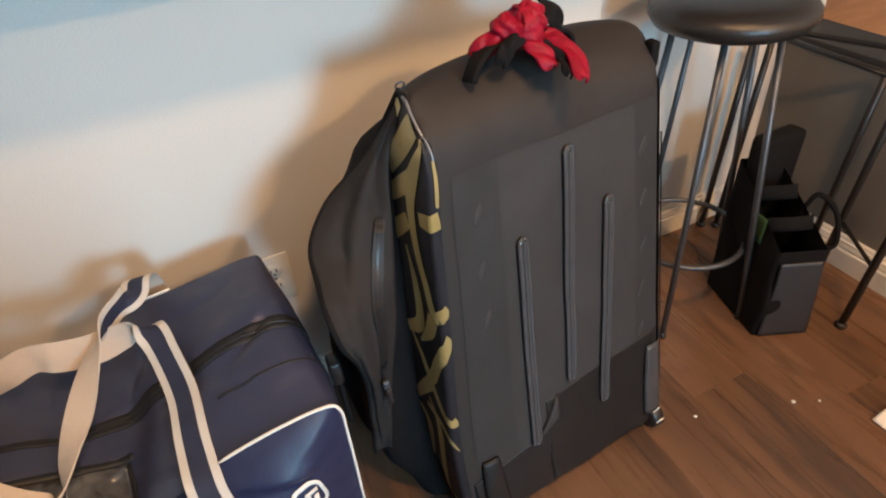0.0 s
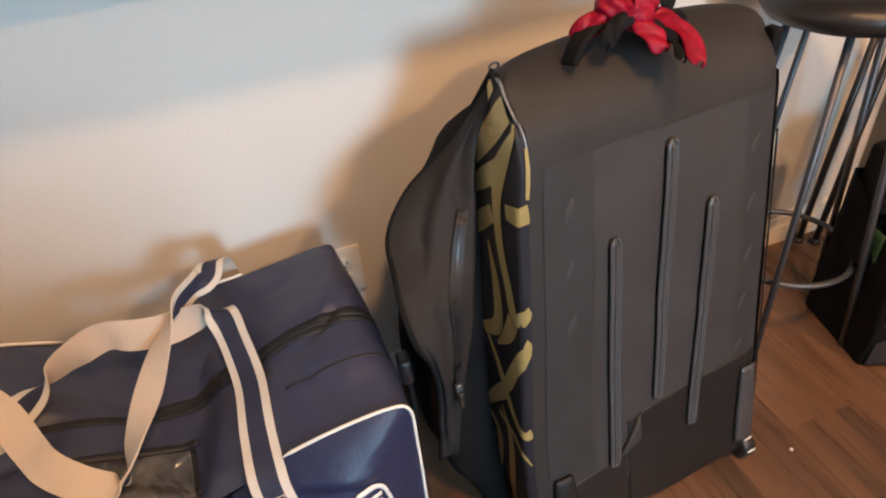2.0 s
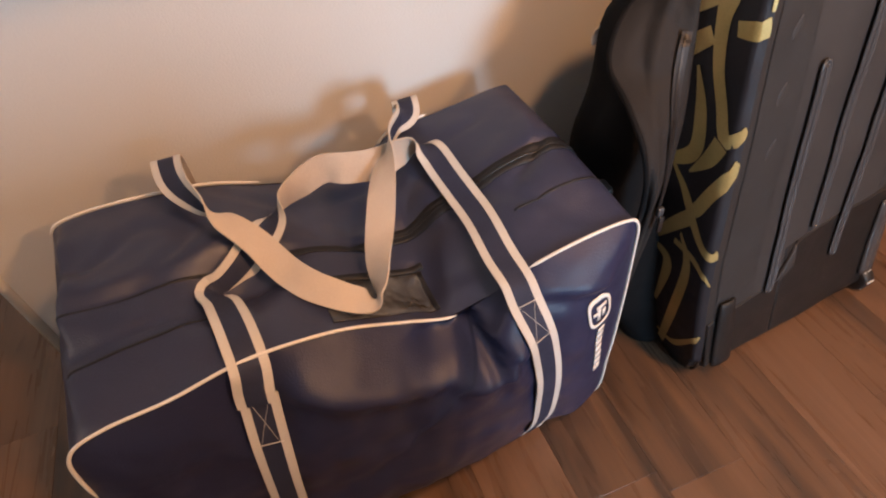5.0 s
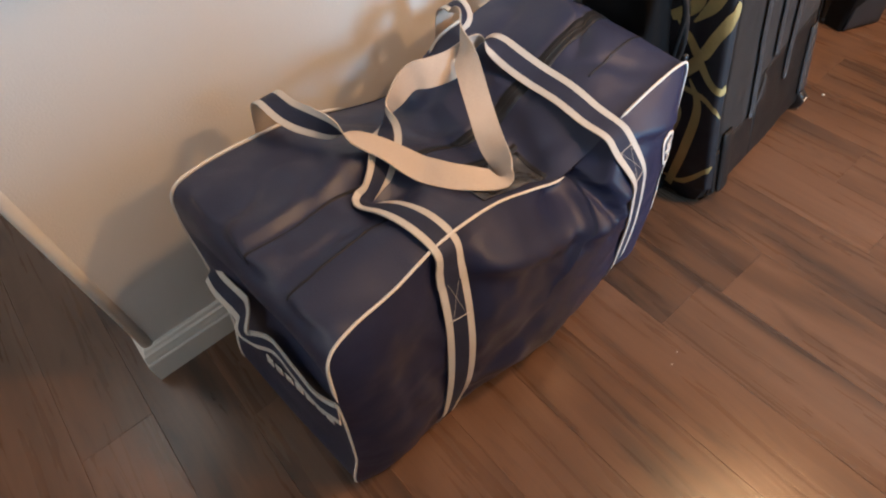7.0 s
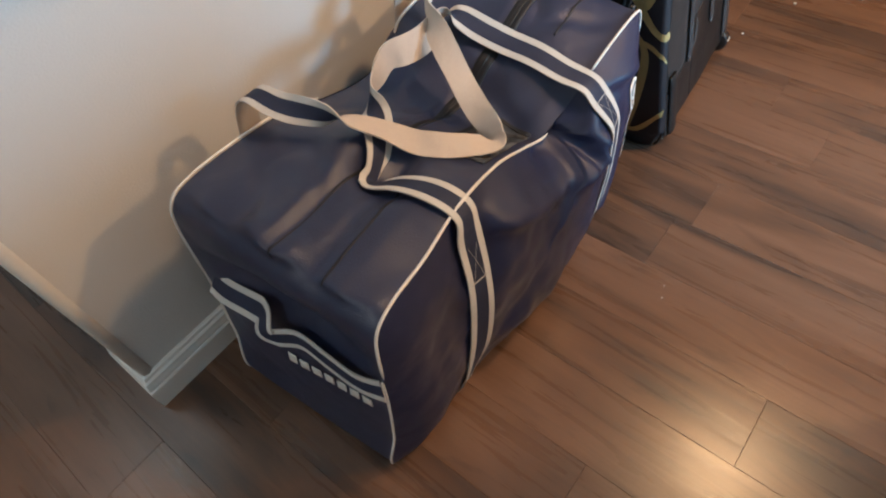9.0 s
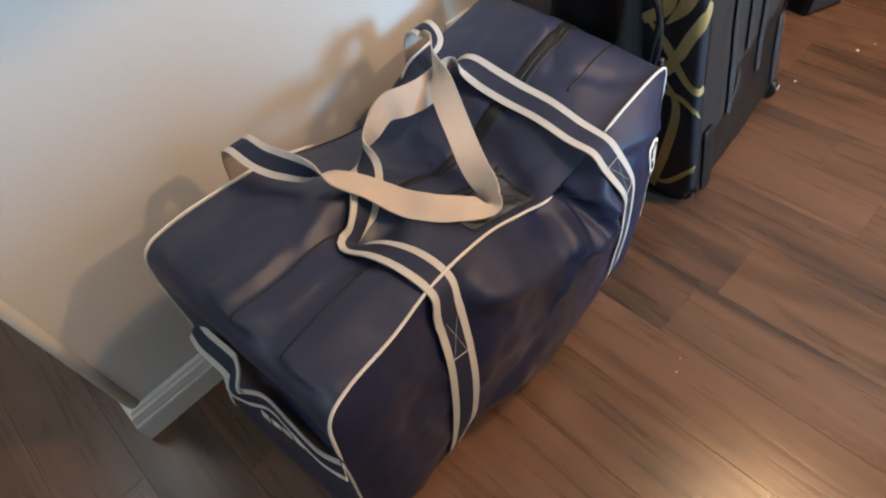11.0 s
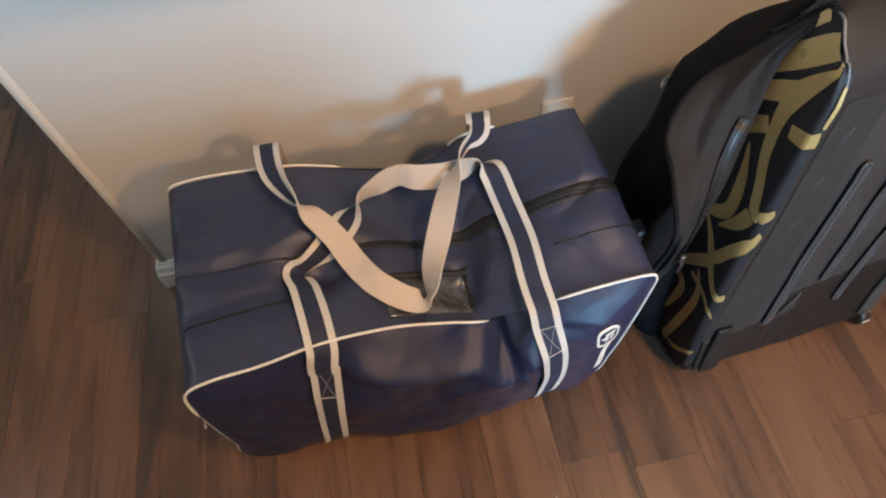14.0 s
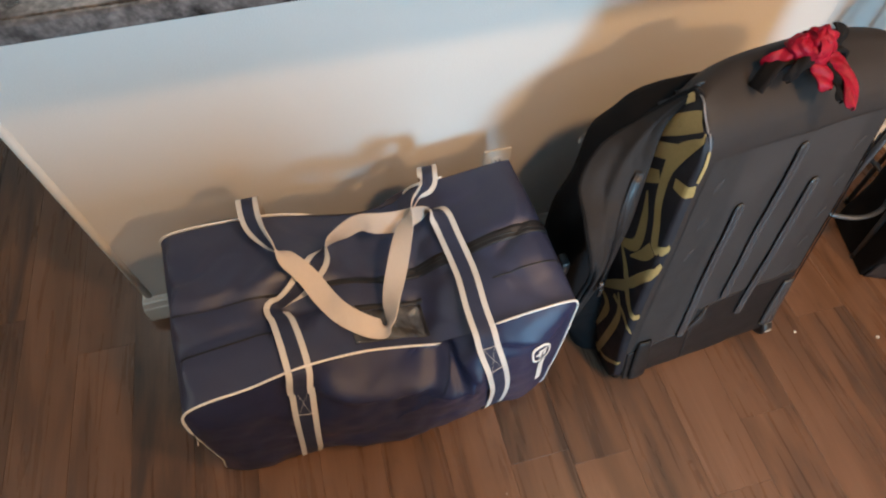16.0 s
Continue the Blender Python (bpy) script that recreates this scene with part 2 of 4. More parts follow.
def grid(fn, nu, nv, wrap=False, thick=0.0):
    """A sheet fn(s, t), s and t from 0 to 1; thick: a second skin that far behind it."""
    bm = bmesh.new()
    pts = [[Vector(fn(i / nu, j / nv)) for j in range(nv + 1)] for i in range(nu if wrap else nu + 1)]
    n = len(pts)
    skins = []
    for layer in range(2 if thick else 1):
        rows = []
        for i in range(n):
            row = []
            for j in range(nv + 1):
                p = pts[i][j]
                if layer:
                    du = pts[(i + 1) % n if wrap else min(i + 1, n - 1)][j] - pts[i - 1 if wrap else max(i - 1, 0)][j]
                    dv = pts[i][min(j + 1, nv)] - pts[i][max(j - 1, 0)]
                    p = p - du.cross(dv).normalized() * thick
                row.append(bm.verts.new(p))
            rows.append(row)
        skins.append(rows)
        for i in range(n if wrap else n - 1):
            for j in range(nv):
                a, b = rows[i], rows[(i + 1) % n]
                q = (a[j], b[j], b[j + 1], a[j + 1])
                bm.faces.new(q if not layer else q[::-1])
    if thick:
        f, k = skins
        for j in range(nv):
            bm.faces.new((f[0][j], f[0][j + 1], k[0][j + 1], k[0][j]))
            bm.faces.new((f[-1][j + 1], f[-1][j], k[-1][j], k[-1][j + 1]))
        for i in range(n - 1):
            bm.faces.new((f[i + 1][0], f[i][0], k[i][0], k[i + 1][0]))
            bm.faces.new((f[i][-1], f[i + 1][-1], k[i + 1][-1], k[i][-1]))
    return bm


def spline(points, n, closed=False):
    """n points (n + 1 if open) along a smooth curve through the given ones."""
    P = [np.array(p, float) for p in points]
    m = len(P)
    out = []
    last = n if closed else n + 1
    for k in range(last):
        f = k / n * (m if closed else m - 1)
        i = min(int(f), (m if closed else m - 1) - 1)
        u = f - i
        if closed:
            a, b, c, d = (P[(i + o) % m] for o in (-1, 0, 1, 2))
        else:
            a, b, c, d = P[max(i - 1, 0)], P[i], P[i + 1], P[min(i + 2, m - 1)]
        out.append(0.5 * (2 * b + (c - a) * u + (2 * a - 5 * b + 4 * c - d) * u * u + (3 * b - a - 3 * c + d) * u ** 3))
    return out


def tube(path, radius, sides=8, closed=False, taper=None):
    bm = bmesh.new()
    P = [Vector(p) for p in path]
    n = len(P)
    rings = []
    up = Vector((0.13, 0.21, 1)).normalized()
    for i in range(n):
        t = (P[(i + 1) % n] - P[i - 1]) if closed else (P[min(i + 1, n - 1)] - P[max(i - 1, 0)])
        t.normalize()
        a = t.cross(up)
        if a.length < 1e-3:
            a = t.cross(Vector((1, 0, 0)))
        a.normalize()
        b = t.cross(a)
        up = b if b.dot(up) > 0 else -b
        a = t.cross(up).normalized()
        r = radius * (taper(i / max(1, n - 1)) if taper else 1)
        rings.append([bm.verts.new(P[i] + (a * math.cos(k * math.tau / sides) + up * math.sin(k * math.tau / sides)) * r) for k in range(sides)])
    for i in range(n if closed else n - 1):
        x, y = rings[i], rings[(i + 1) % n]
        for k in range(sides):
            bm.faces.new((x[k], x[(k + 1) % sides], y[(k + 1) % sides], y[k]))
    if not closed:
        bm.faces.new(rings[0][::-1])
        bm.faces.new(rings[-1])
    return bm


def block(lo, hi, bevel=0.0, segments=2):
    bm = bmesh.new()
    bmesh.ops.create_cube(bm, size=1)
    for v in bm.verts:
        v.co = Vector([(lo[i] + hi[i]) / 2 + v.co[i] * (hi[i] - lo[i]) for i in range(3)])
    if bevel:
        bmesh.ops.bevel(bm, geom=bm.edges[:], offset=bevel, segments=segments, affect="EDGES", profile=0.5)
    return bm


def lathe(profile, n=48, centre=(0, 0, 0)):
    """A solid of revolution from (radius, z) pairs, round the z axis."""
    bm = bmesh.new()
    cx, cy, cz = centre
    rings = [[bm.verts.new((cx + r * math.cos(k * math.tau / n), cy + r * math.sin(k * math.tau / n), cz + z)) for k in range(n)] for r, z in profile]
    for a, b in zip(rings, rings[1:]):
        for k in range(n):
            bm.faces.new((a[k], a[(k + 1) % n], b[(k + 1) % n], b[k]))
    bm.faces.new(rings[0][::-1])
    bm.faces.new(rings[-1])
    return bm


def ribbon(centres, sides, width, lift=0.0, thick=0.0016, across=(-0.5, 0.5), n=5):
    """A band along centres; sides point to its left edge; across: the stretch of its width; lift: off its outer face."""
    bm = bmesh.new()
    C = [Vector(c) for c in centres]
    rows = []
    for i, c in enumerate(C):
        t = (C[min(i + 1, len(C) - 1)] - C[max(i - 1, 0)]).normalized()
        s = Vector(sides[i])
        s = (s - t * s.dot(t)).normalized()
        nrm = t.cross(s)
        top = [bm.verts.new(c + s * width * (across[0] + (across[1] - across[0]) * k / n) + nrm * (lift + thick)) for k in range(n + 1)]
        low = [bm.verts.new(c + s * width * (across[0] + (across[1] - across[0]) * k / n) + nrm * lift) for k in range(n + 1)]
        rows.append((top, low))
    for (a, b), (c, d) in zip(rows, rows[1:]):
        for k in range(n):
            bm.faces.new((a[k], a[k + 1], c[k + 1], c[k]))
            bm.faces.new((b[k + 1], b[k], d[k], d[k + 1]))
        bm.faces.new((a[0], c[0], d[0], b[0]))
        bm.faces.new((c[n], a[n], b[n], d[n]))
    for (a, b), flip in ((rows[0], 1), (rows[-1], 0)):
        for k in range(n):
            q = (a[k], a[k + 1], b[k + 1], b[k])
            bm.faces.new(q if flip else q[::-1])
    return bm


def wobble(p, scale, amount, seed=0.0):
    return noise.noise(Vector((p[0] * scale + seed, p[1] * scale - seed, p[2] * scale + 2 * seed))) * amount


# ---- the room ----
def structure(name, bm, mat, label="", category="", smooth=False):
    return tagged(part(name, bm, mat, smooth=smooth), label, category, kind="structure")


structure("wall_north", block((0.0075, 0.0075, 0), (1.8, 0.148, 1.04), 0.014, 4), PAINT, "painted half wall of a breakfast bar", "wall")
structure("wall_north_far", block((1.8, 0.068, 0), (2.6, 0.24, 1.04), 0.003), PAINT, "painted half wall under the bar, set back", "wall")
structure("wall_alcove", block((2.46, -1.0, 0), (2.58, 0.24, 0.55), 0.003), SHADED_PAINT, "low painted partition beside the bar, shade put into its grey", "wall")
structure("partition_cap", block((2.445, -1.01, 0.55), (2.595, 0.068, 0.565), 0.003), BLACK_METAL, "black cap on the low partition", "trim")
structure("wall_west", block((-2.62, -3.74, 0), (-2.5, 2.7, 2.5)), PAINT, "plain painted wall", "wall")
structure("wall_back", block((-2.5, 2.58, 0), (3.5, 2.7, 2.5)), PAINT, "plain painted wall", "wall")
structure("wall_east", block((3.5, -3.74, 0), (3.62, 2.7, 2.5)), PAINT, "plain painted wall", "wall")
structure("ceiling", block((-2.62, -3.74, 2.5), (3.62, 2.7, 2.6)), CEILING, "plain white ceiling", "ceiling")
# two unseen low walls, added only to cut off the window light low down
structure("wall_low", block((-2.5, -1.47, 0), (1.0, -1.37, 0.90), 0.004), PAINT, "plain low wall, unseen, added to block window light", "wall")
structure("wall_low_far", block((1.68, -2.5, 0), (3.5, -2.4, 0.95), 0.004), PAINT, "plain low wall, unseen, added to block window light", "wall")
structure("ledge", block((2.595, -1.0, 0.50), (3.5, 0.24, 0.555), 0.004), WOOD_TOP, "orange wooden ledge behind the low partition", "ledge")
wx, wy, wz = WINDOW
for name, lo, hi in (("wall_south", (-2.5, 0), (wx - 0.36, 2.5)), ("wall_south_b", (wx + 0.36, 0), (3.5, 2.5)),
                     ("wall_south_c", (wx - 0.36, 0), (wx + 0.36, wz - 0.36)), ("wall_south_d", (wx - 0.36, wz + 0.36), (wx + 0.36, 2.5))):
    structure(name, block((lo[0], wy - 0.14, lo[1]), (hi[0], wy, hi[1])), PAINT, "plain painted wall with a window", "wall")
window = tagged(new("window_1"), "white framed window letting in daylight", "window", kind="structure")
for dx0, dx1, dz0, dz1 in ((-0.36, -0.33, -0.36, 0.36), (0.33, 0.36, -0.36, 0.36), (-0.33, 0.33, -0.36, -0.33), (-0.33, 0.33, 0.33, 0.36)):
    part("window_frame", block((wx + dx0, wy - 0.1, wz + dz0), (wx + dx1, wy - 0.04, wz + dz1), 0.004), TRIM, window)
pane = part("pane", block((wx - 0.33, wy - 0.074, wz - 0.33), (wx + 0.33, wy - 0.068, wz + 0.33)), GLASS, window)
pane.visible_shadow = False

# corner bead in whiter paint than the wall, to draw its bright lit edge
structure("corner_trim", tube([Vector((0.0155, 0.0155, z)) for z in (0.09, 0.4, 0.75, 1.04)], 0.0135, 20), TRIM, "corner bead on the half wall, white for its lit edge", "trim", True)

# granite bar top, with an overhang towards the room
bar = thing("bar_counter", "dark speckled granite bar counter on the half wall", "counter")
part("slab", block((-0.2, -0.181, 1.042), (2.56, 0.42, 1.07), 0.003, 2), GRANITE, bar)
part("front_edge", block((-0.2, -0.195, 1.04), (2.56, -0.1805, 1.0702), 0.005, 3), GRANITE, bar, "rounded polished granite edge")


def baseboard_profile():
    """(out, z) of a stepped baseboard."""
    return [(0.0, 0.0), (0.021, 0.0), (0.021, 0.055), (0.0195, 0.059), (0.0165, 0.0605), (0.0165, 0.064), (0.018, 0.0665), (0.015, 0.077), (0.015, 0.082), (0.0095, 0.085), (0.008, 0.092), (0.0045, 0.095), (0.0, 0.095)]


def baseboard(name, corners, outs):
    """A moulding along a line of corners; outs: the way out of the wall at each corner (mitred)."""
    bm = bmesh.new()
    rows = [[bm.verts.new((c[0] + o[0] * d, c[1] + o[1] * d, z)) for d, z in baseboard_profile()] for c, o in zip(corners, outs)]
    for a, b in zip(rows, rows[1:]):
        for k in range(len(a)):
            bm.faces.new((a[k], a[(k + 1) % len(a)], b[(k + 1) % len(b)], b[k]))
    bm.faces.new(rows[0][::-1])
    bm.faces.new(rows[-1])
    return structure(name, bm, TRIM, "white painted stepped baseboard", "baseboard")


baseboard("baseboard", [(0.0075, 0.148), (0.0075, 0.0075), (1.8, 0.0075)], [(-1, 0), (-1, -1), (0, -1)])
baseboard("baseboard_far", [(1.8, 0.068), (2.46, 0.068)], [(0, -1), (-1, -1)])
baseboard("baseboard_alcove", [(2.46, 0.068), (2.46, -1.0)], [(-1, -1), (-1, 0)])

# a housing for each lamp, the two added fills included
for lx, ly, watts, wide, tone in CEILING_AND_FILL_LAMPS:
    lamp = tagged(new("ceiling_light"), "unseen round flush ceiling light, two of the four added as fill", "ceiling light", "ceiling lights")
    part("housing", lathe([(0.14, 2.5), (0.14, 2.455), (0.125, 2.445)], 40, (lx, ly, 0)), TRIM, lamp)
    part("diffuser", lathe([(0.12, 2.444), (0.112, 2.436), (0.08, 2.432)], 40, (lx, ly, 0)), GLOW, lamp)

# outlet on the half wall
outlet = thing("wall_outlet", "white duplex wall outlet with a plain plate", "outlet")
OX, OZ = 0.995, 0.367
bm = block((OX - 0.036, 0.0015, OZ - 0.058), (OX + 0.036, 0.0075, OZ + 0.058), 0.002)
part("cover_plate", bm, WHITE_PLASTIC, outlet)
for dz in (-0.02, 0.02):
    face = part("socket", lathe([(0.0165, 0), (0.0165, 0.002), (0.0155, 0.0028)], 28), WHITE_PLASTIC, outlet)
    face.matrix_world = pose(OX, 0.0015, OZ + dz, 90, 0, 0)
    for sx, w in ((-0.0055, 0.0012), (0.0055, 0.0012)):
        part("slot", block((OX + sx - w, -0.0021, OZ + dz - 0.001), (OX + sx + w, -0.0011, OZ + dz + 0.007)), DARK_SLOT, face)
    part("ground_hole", block((OX - 0.002, -0.0021, OZ + dz - 0.009), (OX + 0.002, -0.0011, OZ + dz - 0.005)), DARK_SLOT, face)
for o in outlet.children:
    for c in o.children:
        c.matrix_parent_inverse = o.matrix_world.inverted()
part("screw", lathe([(0.003, 0), (0.003, 0.001)], 12), STEEL, outlet).matrix_world = pose(OX, 0.0015, OZ, 90, 0, 0)

# ---- navy carry bag ----
carry = thing("equipment_bag", "navy blue vinyl hockey carry bag with white piping and webbing straps", "sports bag", at=(0, 0, 0))
FRONT = [(0.195, -0.487, 0.010), (0.208, -0.503, 0.15), (0.220, -0.514, 0.30), (0.228, -0.516, 0.43), (0.243, -0.513, 0.486), (0.286, -0.506, 0.500),
         (0.360, -0.497, 0.498), (0.455, -0.482, 0.502), (0.565, -0.466, 0.474), (0.655, -0.456, 0.428), (0.725, -0.455, 0.400), (0.788, -0.464, 0.432),
         (0.836, -0.472, 0.468), (0.910, -0.472, 0.486), (0.985, -0.470, 0.490), (1.011, -0.470, 0.474), (1.012, -0.472, 0.41), (1.008, -0.474, 0.28),
         (1.002, -0.472, 0.14), (0.985, -0.466, 0.010), (0.840, -0.470, 0.006), (0.600, -0.485, 0.006), (0.360, -0.485, 0.006)]
BACK = [(0.165, -0.115, 0.010), (0.178, -0.112, 0.15), (0.196, -0.117, 0.30), (0.204, -0.135, 0.46), (0.218, -0.148, 0.524), (0.262, -0.145, 0.536),
        (0.345, -0.140, 0.531), (0.440, -0.134, 0.515), (0.530, -0.130, 0.482), (0.620, -0.128, 0.458), (0.700, -0.126, 0.466), (0.750, -0.125, 0.505),
        (0.815, -0.122, 0.513), (0.885, -0.119, 0.520), (0.955, -0.117, 0.527), (0.980, -0.117, 0.512), (0.980, -0.112, 0.42), (0.975, -0.105, 0.28),
        (0.970, -0.105, 0.14), (0.960, -0.107, 0.010), (0.820, -0.105, 0.006), (0.600, -0.105, 0.006), (0.360, -0.105, 0.006)]
NL = 276
CF, CB = spline(FRONT, NL, True), spline(BACK, NL, True)
for p in CF + CB:
    p[2] = max(p[2], 0.004)


def bell(x, c, w):
    return math.exp(-((x - c) / w) ** 2)


def loop_at(curve, f):
    i = int(math.floor(f))
    u = f - i
    return curve[i % NL] * (1 - u) + curve[(i + 1) % NL] * u


def gusset(f, t):
    """The band between the two outlines: f along the outline (0 to NL), t from front to back."""
    p = loop_at(CF, f) * (1 - t) + loop_at(CB, f) * t
    x, y, z = p
    arch = math.sin(math.pi * t)
    k = f / (NL / 23)
    top = max(0, min(1, (k - 4.2) / 1.2, (15.0 - k) / 1.2))
    side_l = max(0, min(1, k / 0.8, (4.6 - k) / 1.4))
    side_r = max(0, min(1, (k - 14.6) / 1.4, (19 - k) / 0.8))
    step = 1 / (1 + math.exp(-(t - 0.5) / 0.018))
    z += top * (0.012 * arch + 0.007 * step * (1 - t) * 2 - 0.004 * bell(t, 0.5, 0.03))
    z += top * (-0.020 * bell(x, 0.60, 0.12) * bell(t, 0.62, 0.25) - 0.012 * bell(x, 0.68, 0.06) * bell(t, 0.2, 0.15))
    z += top * (0.010 * bell(x, 0.74, 0.035) * bell(t, 0.1, 0.16) - 0.012 * bell(x, 0.705, 0.02) * bell(t, 0.12, 0.12))
    z += top * (0.007 / (1 + math.exp(-(t - 0.495) / 0.007)) - 0.0035) * bell(t, 0.5, 0.16) * min(1, max(0, (0.56 - x) / 0.08))
    z -= top * 0.016 * bell(x, 0.59, 0.075) * bell(t, 0.22, 0.2)
    ripple = abs(noise.noise(Vector((x * 5 + y * 7, y * 9 - x * 4, 4.2))))
    z += top * (wobble((x * 0.7, y, 0), 9, 0.014, 3.1) + wobble((x, y * 0.5, 0), 16, 0.003, 1.7) - 0.006 * max(0, 1 - ripple * 5)) * arch ** 0.6
    z -= top * 0.036 * bell(x, 0.455, 0.06) * bell(t, 0.38, 0.13)
    z -= top * 0.018 * bell(x, 0.81, 0.07) * bell(t, 0.5, 0.26)
    lip = bell(k, 4.7, 0.33) * arch ** 0.5
    z += lip * (0.007 + 0.006 * math.sin(y * 38 + 1.0) + 0.004 * math.sin(y * 83))
    x -= lip * (0.012 + 0.006 * math.sin(y * 52))
    x -= side_l * (0.016 * arch * bell(z, 0.2, 0.16) - 0.040 * arch * bell(z, 0.395, 0.045) + wobble((y, z, 0), 11, 0.005, 0.4) * arch)
    x += side_r * (0.018 * arch + wobble((y, z, 0), 12, 0.010, 5.0) * arch)
    return np.array((x, y, max(z, 0.004)))


MID = np.array((0.606, -0.48, 0.25))
ANG = np.array([math.atan2(p[2] - MID[2], p[0] - MID[0]) for p in CF])
ORDER = np.argsort(ANG)
ANG_S = ANG[ORDER]
RAD_S = np.array([math.hypot(p[0] - MID[0], p[2] - MID[2]) for p in CF])[ORDER]
EDGE_Y = np.array([p[1] for p in CF])[ORDER]


def along(a, table):
    return float(np.interp(a, np.concatenate((ANG_S[-1:] - math.tau, ANG_S, ANG_S[:1] + math.tau)), np.concatenate((table[-1:], table, table[:1]))))


def seg_gap(x, z, a, b):
    dx, dz = b[0] - a[0], b[1] - a[1]
    u = max(0, min(1, ((x - a[0]) * dx + (z - a[1]) * dz) / (dx * dx + dz * dz)))
    return math.hypot(x - a[0] - u * dx, z - a[1] - u * dz)


# sharp folds of the front panel that run out from the pinch: ends, height (below zero: a furrow), breadth
FOLDS = (((0.852, 0.446), (0.945, 0.424), 0.007, 0.011), ((0.850, 0.424), (0.935, 0.402), -0.006, 0.010), ((0.745, 0.392), (0.690, 0.330), -0.006, 0.010),
         ((0.728, 0.396), (0.655, 0.345), 0.006, 0.012), ((0.768, 0.372), (0.800, 0.285), 0.006, 0.011), ((0.750, 0.372), (0.765, 0.290), -0.006, 0.010))


def front_y(x, z):
    """How far forward the bulging front panel stands at (x, z)."""
    a = math.atan2(z - MID[2], x - MID[0])
    rho = min(1, math.hypot(x - MID[0], z - MID[2]) / along(a, RAD_S))
    y = MID[1] + rho * (along(a, EDGE_Y) - MID[1])
    soft = 1 - rho ** 4
    y -= (0.072 - 0.045 * bell(x, 0.38, 0.15) - 0.015 * bell(x, 0.85, 0.05) + 0.024 * bell(z, 0.12, 0.10) * bell(x, 0.40, 0.25)) * soft
    ridge = min(seg_gap(x, z, (0.50, 0.44), (0.625, 0.375)), seg_gap(x, z, (0.625, 0.375), (0.750, 0.352)), seg_gap(x, z, (0.750, 0.352), (0.782, 0.372)))
    y -= 0.020 * math.exp(-(ridge / 0.022) ** 2) * min(1, soft * 2.5)
    hollow = 0.040 * bell(x, 0.71, 0.05) * bell(z, 0.395, 0.03) + 0.032 * math.exp(-(seg_gap(x, z, (0.735, 0.415), (0.758, 0.365)) / 0.010) ** 2) + 0.014 * math.exp(-(seg_gap(x, z, (0.740, 0.405), (0.800, 0.350)) / 0.009) ** 2)
    y += hollow * min(1, soft * 3)
    y += soft * (wobble((x, z, 0), 7, 0.012, 2.2) + wobble((x * 1.4, z, 0), 19, 0.005, 8.1))
    y += soft * 0.010 * bell(z, 0.09, 0.035) * (0.6 + 0.4 * math.sin(x * 17))
    for a, b, deep, wide in FOLDS:
        y -= deep * math.exp(-(seg_gap(x, z, a, b) / wide) ** 1.5) * min(1, soft * 4)
    y += 0.013 * bell(x, 0.445, 0.05) * bell(z, 0.42, 0.06) * min(1, soft * 3)
    return y


def front_point(x, z, lift=0.0):
    return np.array((x, front_y(x, z) - lift, z))


def front_sheet(s, t):
    p = loop_at(CF, s * NL)
    x, z = MID[0] + (p[0] - MID[0]) * t, MID[2] + (p[2] - MID[2]) * t
    return (x, p[1] if t > 0.999 else front_y(x, z), z)


def back_sheet(s, t):
    p = loop_at(CB, s * NL)
    c = np.array((0.575, -0.11, 0.25))
    q = c + (p - c) * t
    return (q[0], q[1] + 0.05 * (1 - t ** 4), q[2])


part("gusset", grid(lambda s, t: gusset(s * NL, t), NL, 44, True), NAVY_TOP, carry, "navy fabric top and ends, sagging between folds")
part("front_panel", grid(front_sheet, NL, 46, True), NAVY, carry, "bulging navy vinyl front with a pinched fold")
part("back_panel", grid(back_sheet, NL // 2, 10, True), NAVY, carry)
for curve, dy, k0, k1 in ((CF, 0.003, 0.15, 2.6), (CF, -0.002, 2.6, 10.2), (CF, -0.002, 12.0, 19), (CB, 0.003, 0.15, 8.0), (CB, 0.003, 10.5, 12.2)):
    run = curve[int(k0 * NL / 23):int(k1 * NL / 23)]
    part("piping", tube([Vector(p) + Vector((-0.0015 if dy > 0 and k1 < 3 else 0, dy, 0.002 if p[2] > 0.05 else 0)) for p in run], 0.0025, 8, taper=lambda q: min(1, 0.2 + 30 * q, 0.2 + 30 * (1 - q))), PIPING, carry, "white piping cord")


def gusset_strip(name, mat, f0, f1, t0, t1, lift, n=70, m=4, parent=None, label="", narrow=0.0):
    def fn(s, t):
        f, tt = f0 + (f1 - f0) * s, (t0 + t1) / 2 + (t1 - t0) * (t - 0.5) * (min(1, 0.1 + s * narrow) if narrow else 1)
        p, a, b = gusset(f, tt), gusset(f + 1, tt), gusset(f, tt + 0.01)
        nrm = Vector(a - p).cross(Vector(b - p)).normalized()
        return Vector(p) + nrm * lift
    return part(name, grid(fn, n, m, thick=abs(lift) * 0.8 + 0.0004), mat, parent or carry, label)


SEG = NL / 23
NRM = -1 if (Vector(gusset(8 * SEG + 1, 0.5) - gusset(8 * SEG, 0.5)).cross(Vector(gusset(8 * SEG, 0.51) - gusset(8 * SEG, 0.5)))).z < 0 else 1
zipper = gusset_strip("zipper", ZIP_TAPE, 6.6 * SEG, 15.4 * SEG, 0.445, 0.520, 0.0018 * NRM, 110, label="black zip tape", narrow=2.5)
gusset_strip("zip_teeth", BLACK_METAL, 9.0 * SEG, 15.2 * SEG, 0.480, 0.488, 0.0030 * NRM, 110, 2, parent=zipper)
# black strip for the fold's seam and the shade under its overlap; next two are seams
gusset_strip("seam", ZIP_TAPE, 4.3 * SEG, 6.8 * SEG, 0.474, 0.486, 0.0008 * NRM, 60, 1)
